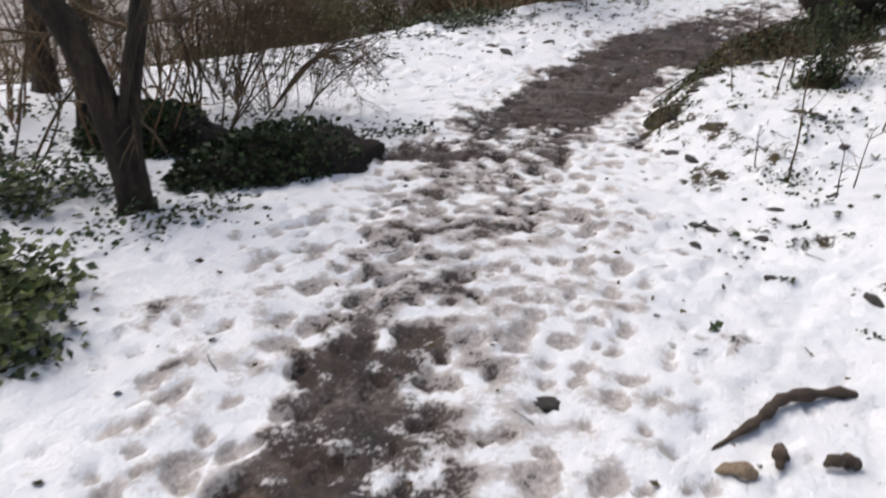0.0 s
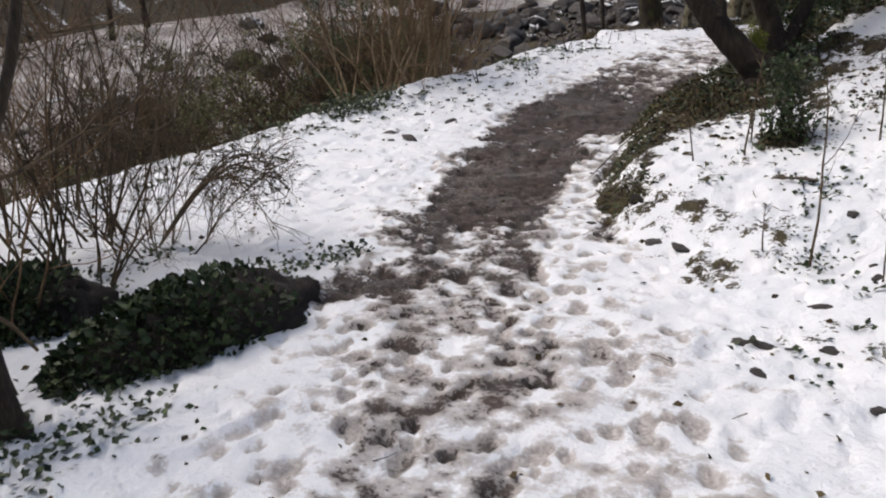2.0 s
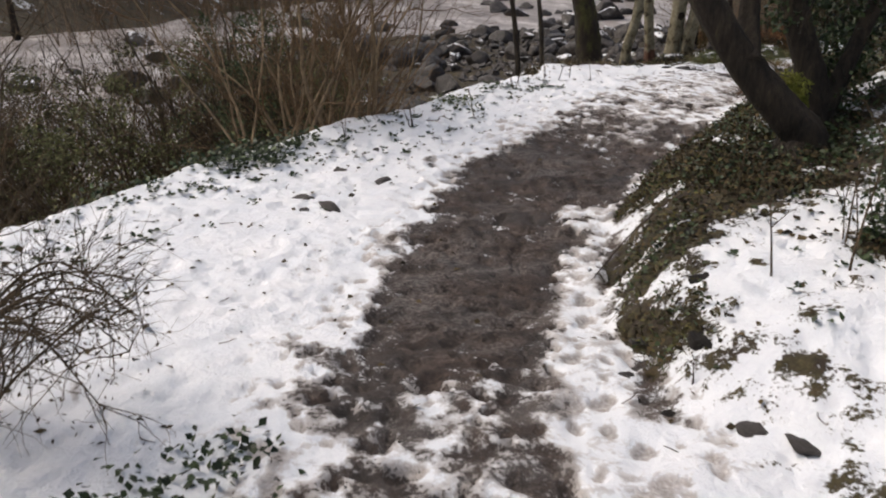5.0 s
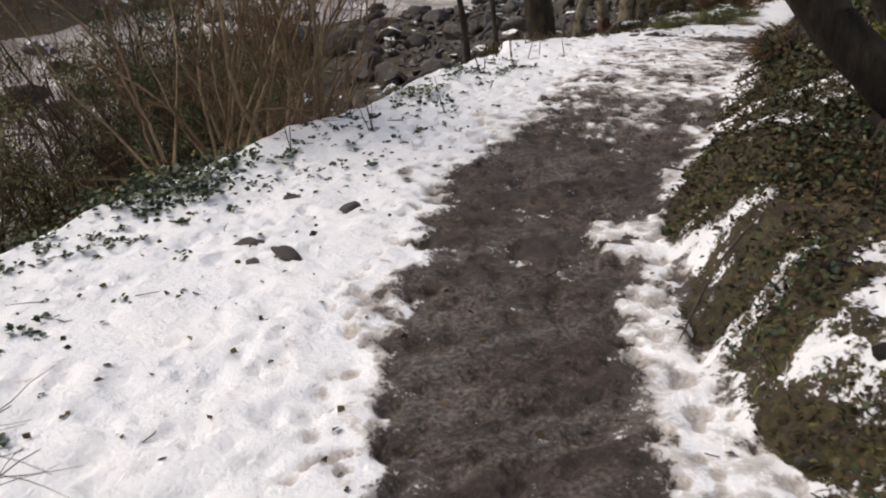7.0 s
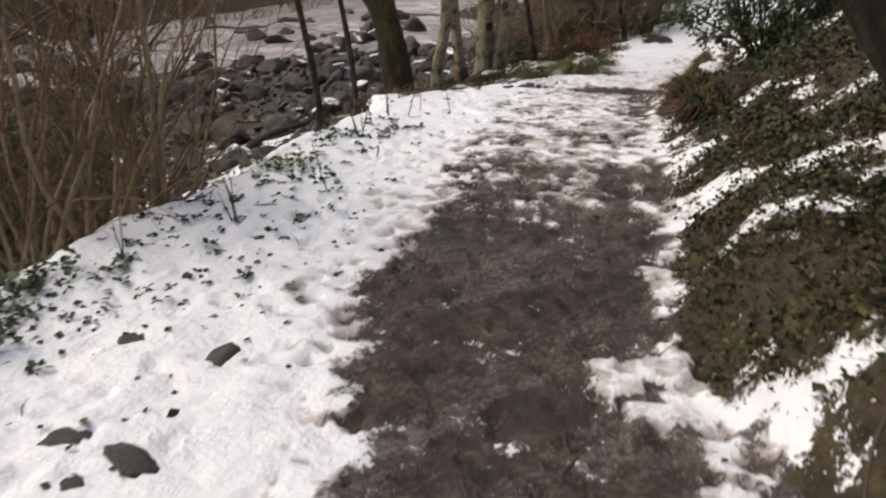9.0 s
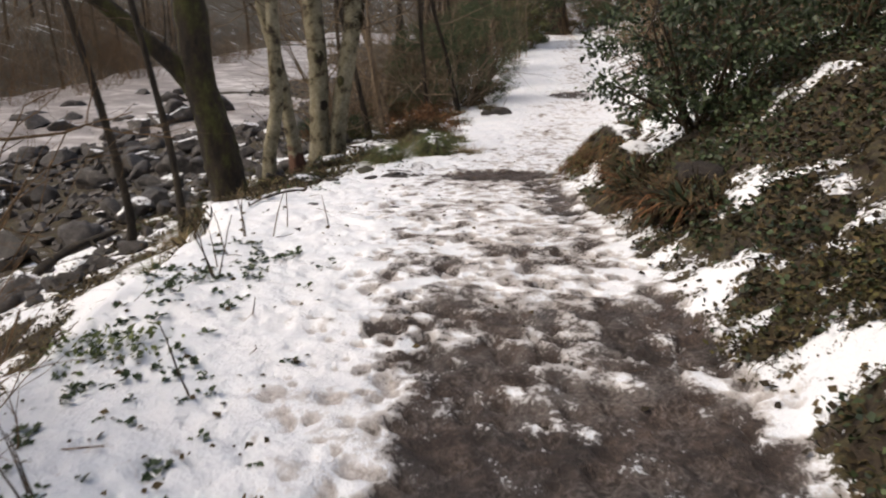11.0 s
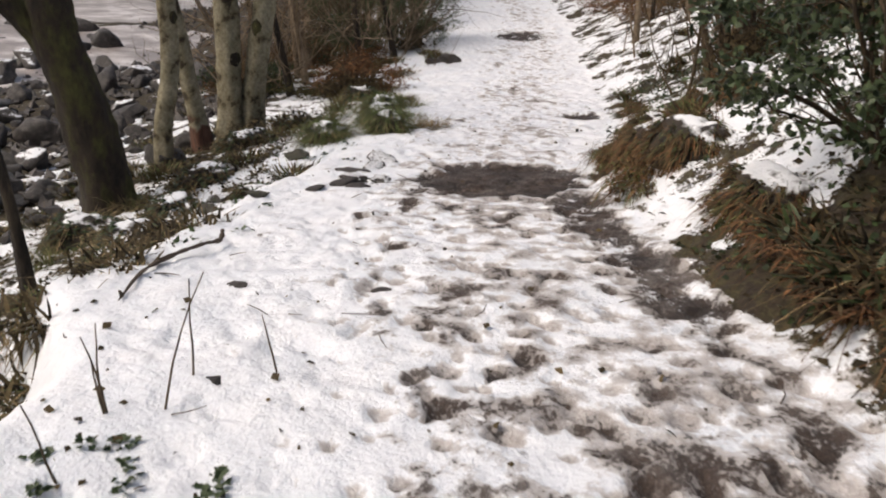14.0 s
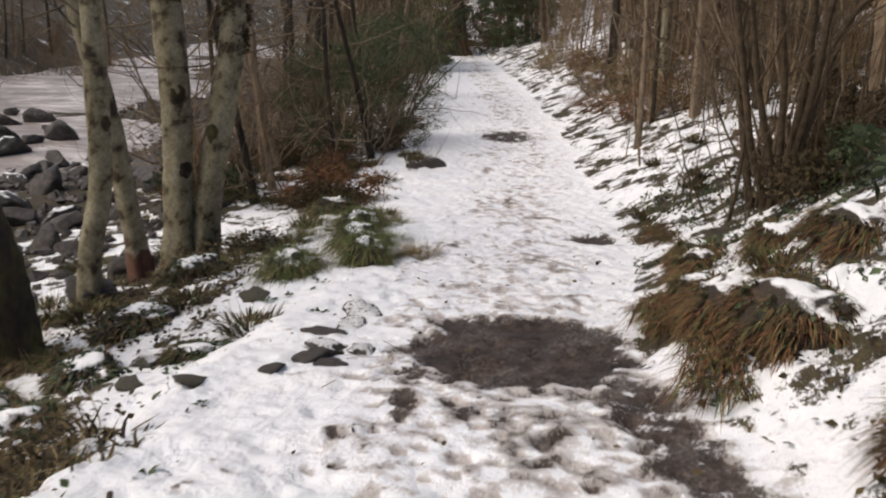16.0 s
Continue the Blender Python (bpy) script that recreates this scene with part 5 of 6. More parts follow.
log("fallen_stick", [(4.75, 14.3, 0.02), (5.05, 14.57, 0.02), (5.25, 14.63, 0.04), (5.45, 14.66, 0.05), (5.58, 14.68, 0.05), (5.62, 14.7, 0.09)], 0.012, 0.014, DEAD_WOOD, "dark crooked stick lying on the snowy edge", 1, 5)
log("fallen_stick", [(2.45, 5.85, 0.02), (2.56, 5.75, 0.03), (2.66, 5.68, 0.02)], 0.01, 0.012, DEAD_WOOD, "short dark stick lying on the snow", 0, 6)
log("fallen_stick", [(1.7, 8.36, 0.01), (1.84, 8.43, 0.015), (1.98, 8.5, 0.01)], 0.008, 0.006, DEAD_WOOD, "thin dark stick trodden into mud", 0, 7)
log("fallen_stick", [(1.9, 7.5, 0.02), (2.3, 7.75, 0.12), (2.75, 7.85, 0.05)], 0.008, 0.005, DEAD_WOOD, "thin bent stick on the bank", 1, 8)
log("river_log", [(4.2, 17.6, 0.1), (5.0, 18.3, 0.2), (5.9, 18.9, 0.15)], 0.08, 0.05, BARK_DARK, "dark fallen log on the river slope", 2, 9)


# ---- ivy mound left of the path ----
def mound(place, turn, size, seed):
    rng = random.Random(seed)
    t = thing("ivy_mound", place, "dark earth mound half covered by ivy beside snow", "mound")
    bm = bmesh.new()
    bmesh.ops.create_icosphere(bm, subdivisions=4, radius=1.0)
    m = Matrix.Rotation(radians(turn), 3, "Z")
    for v in bm.verts:
        p = v.co
        f = 1 + 0.16 * noise.noise(p * 2.2) + 0.07 * noise.noise(p * 6) + 0.03 * noise.noise(p * 15)
        v.co = m @ Vector((p.x * size[0] * f, p.y * size[1] * f, max(p.z, -0.3) * size[2] * f))
    me = bpy.data.meshes.new("earth")
    bm.to_mesh(me)
    bm.free()
    me.materials.append(SOIL)
    me.polygons.foreach_set("use_smooth", [True] * len(me.polygons))
    ob = new("earth", me)
    ob.parent = t
    sh = Shape()
    for _ in range(3600):
        a, b = rng.uniform(0, 2 * math.pi), rng.uniform(0.0, 1.0)
        u = Vector((math.cos(a) * math.sqrt(1 - b * b), math.sin(a) * math.sqrt(1 - b * b), b))
        if u.x > 0.42 + rng.uniform(-0.5, 0.25):
            continue
        p = m @ Vector((u.x * size[0] * 1.06, u.y * size[1] * 1.08, u.z * size[2] * 1.1))
        sh.leaf(p + rnd_dir(rng) * 0.03, (u + rnd_dir(rng) * 0.8).normalized(), (u + rnd_dir(rng) * 0.4).normalized(), rng.uniform(0.03, 0.06), rng.uniform(0.025, 0.045))
    part("ivy_leaf_mass", sh, IVY, t, "dark green ivy leaves", "stuff")
    return t


mound((-0.93, 5.03, height(-0.93, 5.03) - 0.05), 36, (0.70, 0.30, 0.29), 700)
mound((-1.85, 5.5, height(-1.85, 5.5) - 0.05), 20, (0.48, 0.32, 0.26), 701)


# ---- ivy, grass and bracken ----
def ivy_patch(name, spots_, label, seed, count, mat=IVY, tall=0.1, size=0.05, ring=0.2, needs=None):
    """A mat of leaves round the given places, following the ground."""
    rng = random.Random(seed)
    xy = np.array([(x + rng.gauss(0, ring), y + rng.gauss(0, ring)) for x, y in spots_ for _ in range(count)])
    h, muv, slv, litv = land(xy[:, 0], xy[:, 1])
    sh = Shape()
    for (x, y), z, l in zip(xy, h, litv):
        if needs is not None and l < needs + rng.uniform(-0.1, 0.1):
            continue
        sh.leaf(Vector((x, y, z + rng.random() ** 2 * tall)), (rnd_dir(rng, 0.5) + Vector((0, 0, 0.15))).normalized(), (Vector((0, 0, 1)) + rnd_dir(rng) * 0.7).normalized(), size * rng.uniform(0.6, 1.2), size * 0.8 * rng.uniform(0.6, 1.2))
    ob = new(name, sh.mesh(name, mat))
    return tagged(ob, label, "ivy", kind="stuff")


rng = random.Random(720)
bank = [spot(rng.uniform(13.4, 16.0), -rng.uniform(0.9, 4.2)) for _ in range(46)] + [spot(rng.uniform(16.0, 19.0), -rng.uniform(1.0, 4.2)) for _ in range(90)]
rng.shuffle(bank)
ivy_patch("ivy_mat", bank[:90], "dark green ivy trailing over the path's bank", 721, 170, IVY, 0.08, 0.042, 0.18, 0.6)
ivy_patch("bramble_mat", bank[60:], "dull brown low leaves over the path's bank", 722, 190, DEADLEAF, 0.07, 0.042, 0.24, 0.52)


def grass_patch(name, spots_, label, seed, count, mat, ln, width, ring, needs):
    """Short arching blades round the given places, where the ground is not under snow."""
    rng = random.Random(seed)
    xy = np.array([(x + rng.gauss(0, ring), y + rng.gauss(0, ring)) for x, y in spots_ for _ in range(count)])
    h, muv, slv, litv = land(xy[:, 0], xy[:, 1])
    sh = Shape()
    for (x, y), z, l in zip(xy, h, litv):
        if l < needs + rng.uniform(-0.12, 0.12):
            continue
        a = rng.uniform(0, 6.28)
        out = Vector((math.cos(a), math.sin(a), 0))
        sh.blade(Vector((x, y, z - 0.01)), (out * rng.uniform(0.2, 1.2) + Vector((0, 0, 0.8))).normalized(), out * 0.2 - Vector((0, 0, rng.uniform(0.3, 0.9))), ln * rng.uniform(0.5, 1.3), width)
    return tagged(new(name, sh.mesh(name, mat)), label, "grass", kind="stuff")


edge_spots = [spot(rng.uniform(9.7, 15.2), -rng.uniform(0.72, 1.9)) for _ in range(84)]
grass_patch("grass_mat", edge_spots, "olive moss and short grass on the bank's foot", 723, 100, OLIVE, 0.07, 0.007, 0.15, 0.5)
grass_patch("grass_mat", edge_spots[:36], "short green grass on the bank's foot", 733, 40, GRASS, 0.085, 0.005, 0.12, 0.5)
ivy_patch("bramble_mat", edge_spots[20:], "small dull brown leaves on the bank's foot", 734, 150, DEADLEAF, 0.07, 0.032, 0.17, 0.46)
ivy_patch("ivy_mat", edge_spots[::2], "dark ivy clumps on the bank's foot among snow", 736, 110, IVY, 0.10, 0.034, 0.13, 0.55)
ivy_patch("low_leaf_mat", edge_spots[1::3], "olive green low leaves on the bank's foot", 737, 140, OLIVE, 0.09, 0.032, 0.13, 0.5)
ivy_patch("ivy_mat", [(3.45, 7.95), (3.62, 7.9), (3.8, 8.0), (3.4, 8.1), (3.95, 8.05), (3.75, 7.8)], "dark ivy round a leaning tree's foot", 735, 130, IVY, 0.09, 0.04, 0.11)
ivy_patch("ivy_mat", [(-1.5, 2.65), (-1.65, 3.05), (-1.75, 2.8), (-1.72, 3.15), (-1.95, 2.95), (-2.1, 4.1), (-2.3, 4.4), (-2.0, 4.5), (-2.6, 4.3), (-2.7, 4.9)], "dark glossy ivy clump on snow", 724, 190, IVY, 0.22, 0.055, 0.10)
ivy_patch("ivy_mat", [(-1.57, 3.8), (-1.45, 4.05), (-1.3, 4.2), (-1.65, 4.25), (-1.75, 4.5), (-1.15, 4.3), (-1.95, 5.0), (-2.4, 5.4), (-1.5, 5.7), (-1.6, 6.0), (-1.3, 6.3), (-2.9, 5.9), (-0.55, 5.75), (-0.3, 5.95), (-0.15, 6.05)], "dark ivy creeping over snow by the trees", 725, 80, IVY, 0.08, 0.04, 0.12)
ivy_patch("ivy_mat", [(-0.27, 10.55), (0.1, 10.6), (0.3, 10.75), (0.5, 10.7), (-0.6, 10.2), (0.75, 10.95), (-0.9, 9.9), (0.15, 10.35), (0.45, 10.42)], "dark ivy along the snowy edge above the river", 726, 160, IVY, 0.12, 0.05, 0.12)
ivy_patch("ivy_mat", [(2.63, 5.55), (2.7, 5.65), (2.1, 4.95), (2.2, 5.0), (2.9, 6.2), (3.1, 6.4), (3.4, 6.1), (3.5, 7.0), (3.3, 7.3), (3.7, 6.6), (2.95, 7.2), (3.2, 5.6)], "dark ivy leaves showing through the snowy bank", 727, 46, IVY, 0.04, 0.034, 0.10)
ivy_patch("ivy_mat", [(-1.48, 2.62), (-1.6, 2.85), (-1.62, 3.15), (-2.2, 4.2)], "bright green ivy leaves on a clump in snow", 731, 160, GRASS, 0.25, 0.05, 0.1)
ivy_patch("low_leaf_mat", [(2.72, 12.2), (2.5, 12.35), (2.6, 12.25)], "small bright green leaves on the snowy edge", 732, 80, GRASS, 0.05, 0.035, 0.1)
ivy_patch("low_leaf_mat", [(7.82, 17.98), (7.7, 17.8), (9.7, 18.9), (10.0, 18.8), (9.85, 18.65), (6.3, 16.3), (6.0, 16.1)], "dull low undergrowth on the snowy river bank", 728, 190, DEADLEAF, 0.22, 0.05, 0.16)
ivy_patch("ivy_mat", [spot(rng.uniform(19, 27), -rng.uniform(1.3, 4.5)) for _ in range(46)], "dark green low leaves among snow on the bank", 729, 75, IVY, 0.12, 0.05, 0.2)
ivy_patch("ivy_mat", [spot(rng.uniform(11.5, 17), rng.uniform(3.2, 6.5)) for _ in range(36)], "dull green undergrowth beneath the river thicket", 730, 120, DULL, 0.6, 0.05, 0.3)


rng = random.Random(770)
slope = [spot(rng.uniform(16.8, 23.5), rng.uniform(1.7, 5.2)) for _ in range(80)]
ivy_patch("low_leaf_mat", slope, "dead brown leaves and stems on the river slope", 771, 130, DEADLEAF, 0.10, 0.045, 0.26, 0.45)
grass_patch("grass_mat", slope[:50], "dull straw and olive grass on the river slope", 772, 90, OLIVE, 0.14, 0.006, 0.22, 0.45)
grass_patch("grass_mat", slope[30:], "pale dry grass on the river slope", 773, 50, STRAW, 0.16, 0.005, 0.2, 0.45)


def lobed_leaf(size):
    """An ivy leaf of five blunt lobes, folded along its midrib."""
    sh = Shape()
    rim = [(0, 0), (0.1, 0.42), (0.38, 0.30), (0.62, 0.44), (0.72, 0.2), (1.0, 0)]
    sh.v = [Vector((x * size, y * size, 0.3 * y * size - 0.12 * x * x * size)) for x, y in rim] + [Vector((x * size, -y * size, 0.3 * y * size - 0.12 * x * x * size)) for x, y in rim[1:-1]]
    sh.f = [(0, 1, 2), (0, 2, 4, 5), (2, 3, 4), (0, 7, 6), (0, 5, 9, 7), (7, 9, 8)]
    return sh.mesh("leaf", IVY, False)


LEAF_MESH = lobed_leaf(0.042)


def ivy_sprig(seed):
    rng = random.Random(seed)
    t = thing("ivy_sprig", (0, 0, -60), "small dark ivy sprig poking through the snow", "ivy", "ivy sprigs in the snow")
    for _ in range(rng.randint(6, 10)):
        a, r = rng.uniform(0, 360), rng.uniform(0.0, 0.045)
        ob = new("leaf", LEAF_MESH)
        ob.parent = t
        k = rng.uniform(0.6, 1.3)
        ob.matrix_basis = pose(math.cos(radians(a)) * r, math.sin(radians(a)) * r, rng.uniform(0.0, 0.025), rng.uniform(-35, 35), rng.uniform(-45, 5), a + rng.uniform(-40, 40)) @ Matrix.Diagonal((k, k, k, 1))
    return t


SPRIGS = [ivy_sprig(740 + k) for k in range(6)]
rng = random.Random(750)
made, rest = 0, []
while made < 500:
    if made < 270:
        s = rng.uniform(10.0, 16.9)
        wl = float(np.interp(s, ARC, MID[:, 3]))
        d = wl - 0.05 - abs(rng.gauss(0, 0.55))
        if d < 0.95:
            continue
    elif made < 390:
        s, d = rng.uniform(6.0, 11.0), -rng.uniform(1.1, 3.6)
    else:
        s, d = rng.uniform(18.5, 27), -rng.uniform(1.0, 3.5) if made % 2 else rng.uniform(1.1, 2.6)
    x, y = spot(s, d)
    made += 1
    if made > 320 and made % 3:
        rest.append((x, y))
        continue
    k = rng.uniform(0.5, 0.8) if 270 < made <= 390 else rng.uniform(0.6, 1.05)
    m = pose(x, y, height(x, y) - 0.004, 0, 0, rng.uniform(0, 360)) @ Matrix.Diagonal((k, k, k, 1))
    if made <= 6:
        SPRIGS[made - 1].matrix_basis = m
    else:
        copy_thing(SPRIGS[rng.randrange(6)], m)
ivy_patch("ivy_scatter", rest, "scattered dark ivy leaves poking through the snow", 760, 7, IVY, 0.03, 0.045, 0.03)


def tuft(name, place, label, parts, seed, down=None, category="grass"):
    """parts: (part name, material, blades, length, width, spread, droop)"""
    rng = random.Random(seed)
    t = thing(name, place, label, category)
    for pname, mat, n, ln, wd, ring, droop in parts:
        sh = Shape()
        for _ in range(n):
            a, r = rng.uniform(0, 6.28), ring * math.sqrt(rng.random())
            o = Vector((math.cos(a) * r, math.sin(a) * r, 0.0))
            way = (Vector((math.cos(a), math.sin(a), 0)) * rng.uniform(0.15, 0.9) + Vector((0, 0, 1)) + rnd_dir(rng) * 0.25)
            bend = Vector((math.cos(a), math.sin(a), 0)) * rng.uniform(0.1, 0.35) - Vector((0, 0, droop * rng.uniform(0.3, 1.3)))
            if down is not None:
                way += Vector(down) * rng.uniform(-0.5, 1.5) + rnd_dir(rng, 0.3) * 1.8
                bend += Vector(down) * rng.uniform(0.0, 0.3) + rnd_dir(rng) * 0.6
            sh.blade(o - Vector((0, 0, 0.01)), way.normalized(), bend, ln * rng.uniform(0.5, 1.15), wd)
        part(pname, sh, mat, t, kind="stuff")
    return t


def bank_z(x, y, up):
    return (x, y, height(x, y) + up)


for k, (x, y) in enumerate([(10.3, 17.25), (11.2, 18.35), (11.5, 18.25), (11.0, 19.0), (12.1, 20.0), (10.9, 18.1), (11.8, 18.8), (10.5, 18.6), (11.4, 18.9), (12.6, 19.6), (11.9, 19.4), (10.75, 17.7), (5.2, 15.9), (4.4, 15.1), (5.6, 15.75), (6.1, 17.4), (7.35, 17.9)]):
    tuft("grass_tuft", bank_z(x, y, -0.01), "green and straw-coloured grass tuft in the snow", [("green_blade_mass", GRASS, 240, 0.22, 0.0045, 0.15, 0.6), ("dry_blade_mass", STRAW, 170, 0.22, 0.0045, 0.16, 0.75)], 800 + k)
for k, (x, y) in enumerate([(10.15, 17.0), (10.3, 16.95), (6.9, 18.4), (7.5, 18.6), (7.2, 18.0), (4.6, 15.0)]):
    tuft("dry_grass_tuft", bank_z(x, y, -0.01), "pale straw-coloured dry grass tuft in the snow", [("dry_blade_mass", STRAW, 260, 0.25, 0.0045, 0.14, 0.7)], 830 + k)
for k, (x, y, r) in enumerate([(8.0, 13.46, .16), (8.25, 13.55, .15), (9.17, 14.2, .16), (8.9, 14.0, .15), (9.5, 14.35, .12), (8.6, 13.3, .14), (10.3, 14.3, .15), (10.9, 14.5, .12), (8.3, 13.2, .12), (12.3, 15.5, .16), (11.8, 15.2, .14)]):
    i = int(np.argmin((MID[:, 0] - x) ** 2 + (MID[:, 1] - y) ** 2))
    dn = (-TAN[i, 1] * 0.8, TAN[i, 0] * 0.8, -0.25)
    tuft("bracken_clump", bank_z(x, y, 0.02), "rusty dead bracken and grass hanging over the bank", [("bracken_mass", BRACKEN, 340, 0.105, 0.008, r * 1.6, 1.1), ("dry_blade_mass", STRAW, 60, 0.12, 0.005, r * 1.6, 1.1), ("dark_leaf_mass", DEADLEAF, 150, 0.07, 0.014, r * 1.5, 0.7), ("green_blade_mass", GRASS, 200, 0.10, 0.006, r * 1.6, 0.9)], 850 + k, dn, "bracken")
for k, (x, y) in enumerate([(5.74, 11.15), (5.85, 11.28), (6.25, 11.75), (6.62, 12.05), (6.4, 11.8), (5.95, 11.3)]):
    i = int(np.argmin((MID[:, 0] - x) ** 2 + (MID[:, 1] - y) ** 2))
    dn = (-TAN[i, 1], TAN[i, 0], -0.35)
    tuft("bracken_clump", bank_z(x, y, 0.06), "rust-brown dead bracken fronds hanging down the bank", [("frond_mass", BRACKEN, 46, 0.19, 0.006, 0.36, 1.0), ("frond_leaflet_mass", BRACKEN, 300, 0.07, 0.014, 0.3, 0.6), ("dry_blade_mass", STRAW, 8, 0.24, 0.005, 0.26, 0.8), ("dark_leaf_mass", DEADLEAF, 260, 0.14, 0.022, 0.22, 0.4), ("ivy_leaf_mass", IVY, 120, 0.08, 0.04, 0.25, 0.2)], 880 + k, dn, "bracken")


def hummock(place, size, turn, label, coats, seed, category="hummock", earth=None):
    """A lump of turf with growth hanging over its sides. coats: (part name, material, blades, length, width, lowest, highest)."""
    rng = random.Random(seed)
    t = thing("turf_hummock", place, label, category, "turf hummocks beside the path")
    bm = bmesh.new()
    bmesh.ops.create_icosphere(bm, subdivisions=4, radius=1.0)
    m, off = Matrix.Rotation(radians(turn), 3, "Z"), Vector((seed * 1.7, seed * 0.3, 0))

    def skin(u):
        f = 1 + 0.22 * noise.noise(u * 1.9 + off) + 0.1 * noise.noise(u * 5 + off)
        return m @ Vector((u.x * size[0] * f, u.y * size[1] * f, max(u.z, -0.4) * size[2] * f))

    for v in bm.verts:
        v.co = skin(v.co.copy())
    me = bpy.data.meshes.new("turf")
    bm.to_mesh(me)
    bm.free()
    me.materials.append(earth or SOIL_SNOWY)
    me.polygons.foreach_set("use_smooth", [True] * len(me.polygons))
    ob = new("turf", me)
    ob.parent = t
    for pname, mat, n, ln, wd, lo, hi in coats:
        sh = Shape()
        for _ in range(n):
            a, b = rng.uniform(0, 6.283), rng.uniform(lo, hi)
            if noise.noise(Vector((math.cos(a) * 2, math.sin(a) * 2, b * 3)) + off * 2) < -0.3:
                continue
            u = Vector((math.cos(a) * math.sqrt(1 - b * b), math.sin(a) * math.sqrt(1 - b * b), b))
            out = m @ u
            sh.blade(skin(u) * 0.98, (out + rnd_dir(rng) * 0.7 + Vector((0, 0, 0.35))).normalized(), Vector((out.x * 0.25, out.y * 0.25, -rng.uniform(0.4, 1.1))), ln * rng.uniform(0.5, 1.2), wd * rng.uniform(0.7, 1.3))
        part(pname, sh, mat, t, kind="stuff")
    return t


RUSTY = [("bracken_mass", BRACKEN, 900, 0.13, 0.006, -0.2, 0.7), ("dry_blade_mass", STRAW, 200, 0.15, 0.004, 0.0, 0.8), ("dark_leaf_mass", DEADLEAF, 800, 0.08, 0.02, -0.3, 0.8), ("green_blade_mass", GRASS, 380, 0.11, 0.005, 0.0, 0.85), ("ivy_leaf_mass", IVY, 160, 0.05, 0.035, -0.1, 0.7)]
GREEN = [("green_blade_mass", GRASS, 780, 0.24, 0.006, 0.1, 0.95), ("dry_blade_mass", STRAW, 300, 0.24, 0.005, 0.0, 0.8), ("dark_leaf_mass", DEADLEAF, 260, 0.09, 0.02, -0.2, 0.6)]
DARK = [("ivy_leaf_mass", IVY, 520, 0.06, 0.04, 0.0, 0.95), ("dark_leaf_mass", DEADLEAF, 420, 0.09, 0.022, -0.2, 0.9), ("dry_blade_mass", STRAW, 90, 0.2, 0.005, 0.0, 0.8)]
for k, (x, y, r, tall, turn) in enumerate([(8.72, 13.82, .40, .26, 30), (8.3, 13.4, .40, .28, 50), (9.25, 14.15, .30, .2, 35), (7.15, 12.5, .38, .24, 45), (6.1, 11.45, .4, .26, 45), (10.2, 14.5, .30, .2, 30), (11.0, 14.8, .30, .18, 30), (9.0, 13.3, .34, .22, 40), (9.9, 13.9, .3, .2, 20)]):
    hummock(bank_z(x + 0.06, y - 0.07, -0.05), (r * 0.9, r * 0.6, tall * 0.8), turn, "turf hummock on the bank under rusty dead bracken", RUSTY, 960 + k, earth=SOIL if k == 4 else None)
for k, (x, y, r, tall) in enumerate([(9.75, 17.15, .24, .2), (10.35, 17.75, .3, .22), (9.2, 17.5, .26, .18), (11.1, 18.4, .3, .2)]):
    hummock(bank_z(x, y, -0.02), (r, r * 0.8, tall), 40, "green grass tussock with straw blades in the snow", GREEN, 975 + k, "tussock")
for k, (x, y, r, tall) in enumerate([(6.3, 16.6, .34, .2), (7.1, 17.2, .3, .18), (6.5, 17.6, .36, .24), (8.0, 17.9, .32, .2), (9.0, 18.5, .36, .2), (10.1, 18.9, .32, .2), (5.8, 16.0, .26, .16), (7.6, 16.7, .24, .12), (12.0, 19.6, .3, .2), (12.8, 20.3, .3, .2)]):
    hummock(bank_z(x, y, -0.04), (r, r * 0.75, tall), 30 + 40 * k, "dark tussock of ivy and dead leaves above the river", DARK if k % 2 else RUSTY[2:] + GREEN[1:2] + DARK[:1], 985 + k, "tussock")


for k, (s, d) in enumerate([(16.9, 2.15), (17.3, 2.2), (17.7, 2.1), (18.1, 2.15), (18.5, 1.95), (18.9, 1.9), (19.3, 1.8), (17.1, 2.5), (17.9, 2.5), (19.6, 1.7)]):
    x, y = spot(s, d)
    tuft("edge_tuft", bank_z(x, y, 0.0), "brown and olive growth hanging under the snowy edge", [("dry_blade_mass", STRAW, 90, 0.2, 0.007, 0.16, 0.9), ("dark_leaf_mass", DEADLEAF, 170, 0.13, 0.022, 0.2, 0.5), ("green_blade_mass", GRASS, 90, 0.1, 0.005, 0.16, 0.8)], 940 + k, (-0.5, 0.6, -0.2), "undergrowth")
rng = random.Random(895)
for k in range(26):
    s, d = rng.uniform(19.5, 29), -rng.uniform(1.5, 5.0)
    x, y = spot(s, d)
    tuft("undergrowth_tuft", bank_z(x, y, -0.01), "low brown and green undergrowth tuft in snow", [("dark_leaf_mass", DEADLEAF, 130, 0.14, 0.02, 0.2, 0.3), ("green_blade_mass", GRASS, 90, 0.16, 0.009, 0.2, 0.2), ("bracken_mass", BRACKEN, 60, 0.22, 0.006, 0.18, 0.5)], 896 + k, None, "undergrowth")
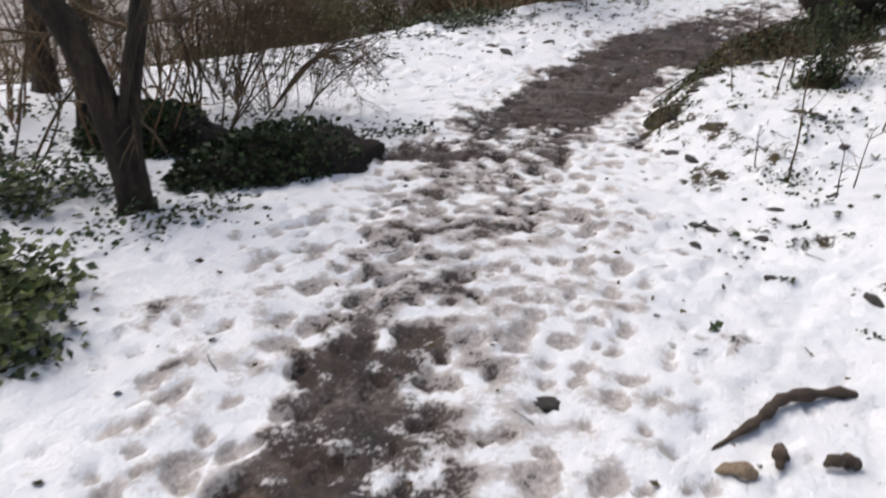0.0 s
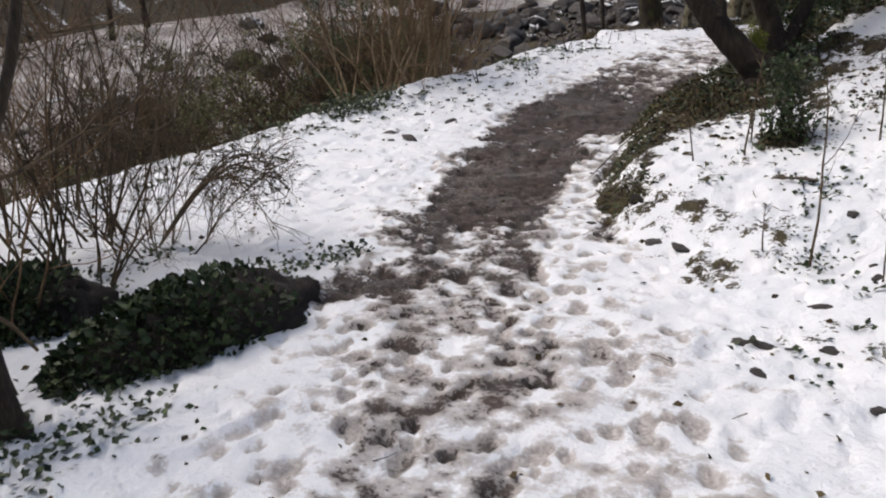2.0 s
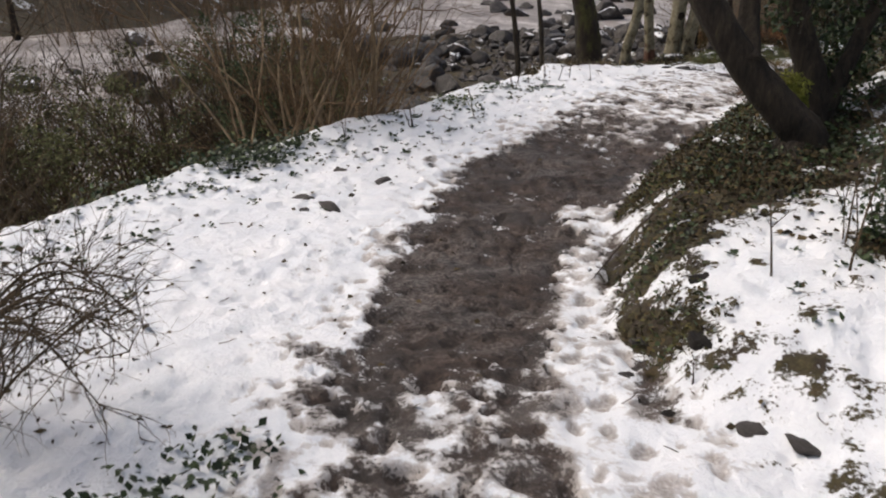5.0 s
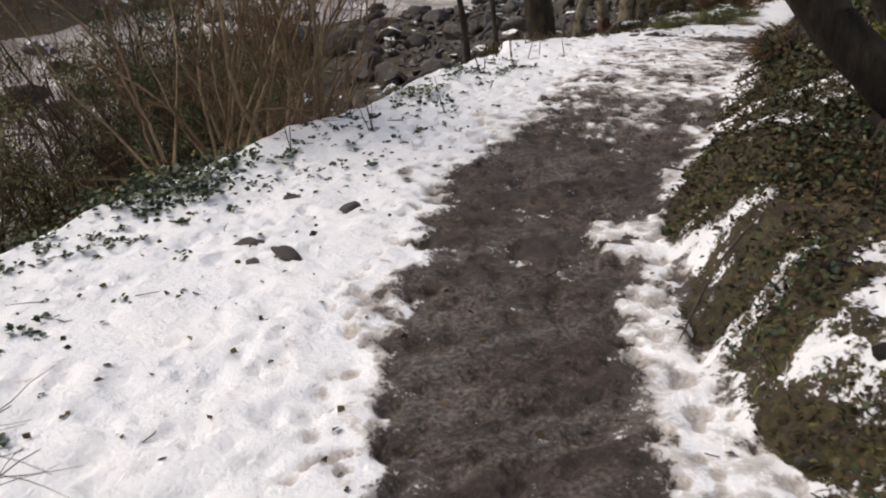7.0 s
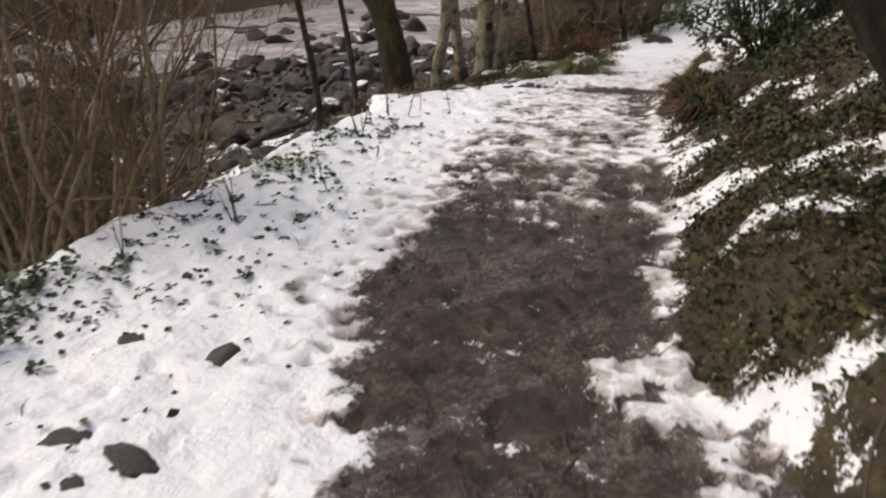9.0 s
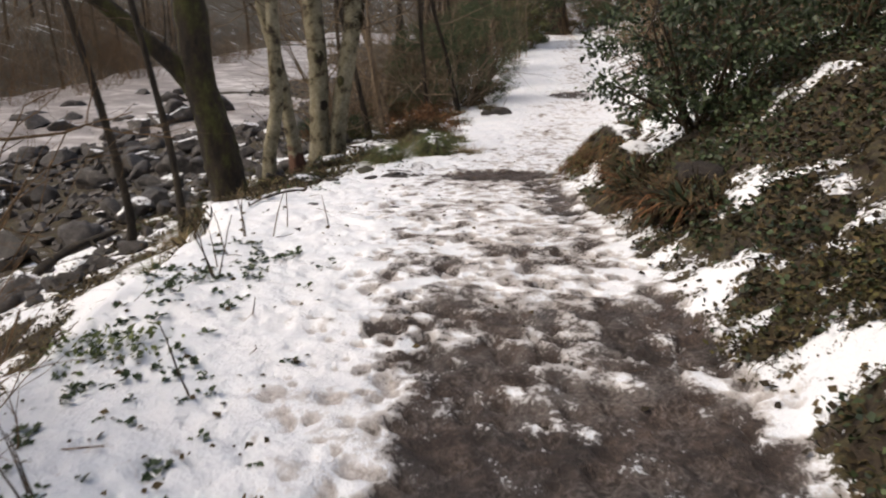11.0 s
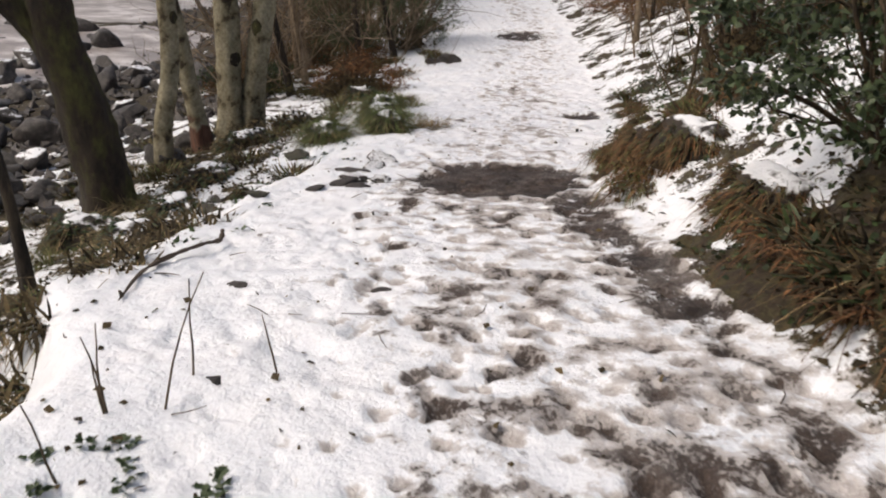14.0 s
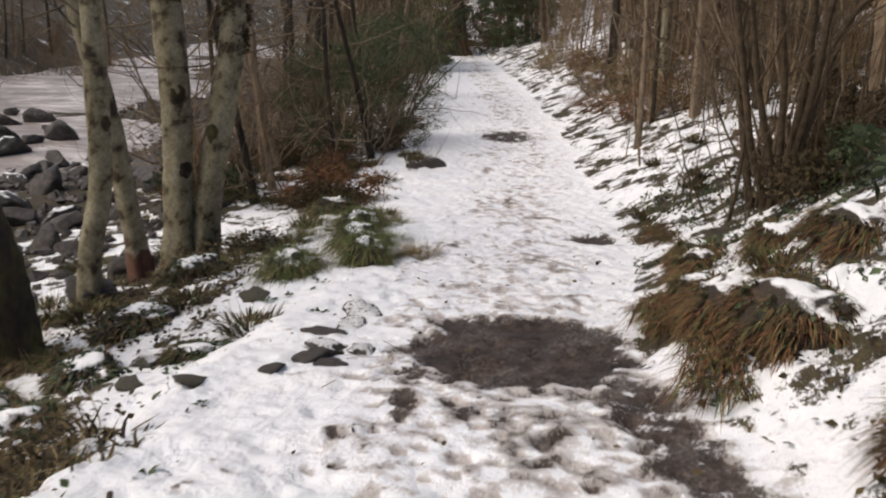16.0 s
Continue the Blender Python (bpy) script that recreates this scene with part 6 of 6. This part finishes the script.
for k in range(46):
    s, d = rng.uniform(20.5, 31), rng.uniform(1.35, 4.6)
    x, y = spot(s, d)
    tuft("undergrowth_tuft", bank_z(x, y, -0.01), "low brown undergrowth tuft on the snowy river bank", [("dark_leaf_mass", DEADLEAF, 130, 0.16, 0.02, 0.2, 0.3), ("dry_blade_mass", STRAW, 70, 0.24, 0.006, 0.22, 0.4), ("green_blade_mass", GRASS, 110, 0.2, 0.007, 0.2, 0.4)], 930 + k, None, "undergrowth")


# ---- fallen leaves, crumbs of earth and small twigs on the snow ----
def crumbs(name, label, seed, count, s0, s1, d0, d1, mat, size, twig=False):
    rng = random.Random(seed)
    pts = np.array([spot(rng.uniform(s0, s1), rng.uniform(d0, d1)) for _ in range(count)])
    h = land(pts[:, 0] + 0.0, pts[:, 1] + 0.0)[0]
    sh = Shape()
    for (x, y), z in zip(pts, h):
        a = rng.uniform(0, 6.28)
        w = Vector((math.cos(a), math.sin(a), rng.uniform(-0.05, 0.2)))
        p = Vector((x + rng.uniform(-0.05, 0.05), y + rng.uniform(-0.05, 0.05), z + 0.004))
        k = size * rng.uniform(0.5, 1.6)
        if twig:
            sh.tube([p, p + w * k * 2, p + w * k * 4 + rnd_dir(rng, 0.8) * k], [0.003, 0.0025, 0.0015], 4)
        else:
            sh.leaf(p, w.normalized(), (Vector((0, 0, 1)) + rnd_dir(rng) * 0.8).normalized(), k, k * 0.7)
    return tagged(new(name, sh.mesh(name, mat)), label, "leaf litter", kind="stuff")


crumbs("leaf_litter", "scattered dark fallen leaves on snow and mud", 900, 900, 4.5, 24, -2.6, 2.6, DEADLEAF, 0.03)
crumbs("leaf_litter", "scattered dark fallen leaves on the snowy shelf", 901, 420, 9, 18, 0.9, 2.8, DEADLEAF, 0.035)
crumbs("twig_litter", "scattered small dark twigs on snow", 902, 260, 4.5, 24, -3.0, 2.8, DEAD_WOOD, 0.025, True)
crumbs("leaf_litter", "dead leaves lying on the brown bank", 903, 2600, 10.5, 20, -4.0, -0.8, DEADLEAF, 0.045)
crumbs("leaf_litter", "dead leaves lying on the river slope", 904, 2000, 8, 17.5, 2.6, 7.0, DEADLEAF, 0.05)
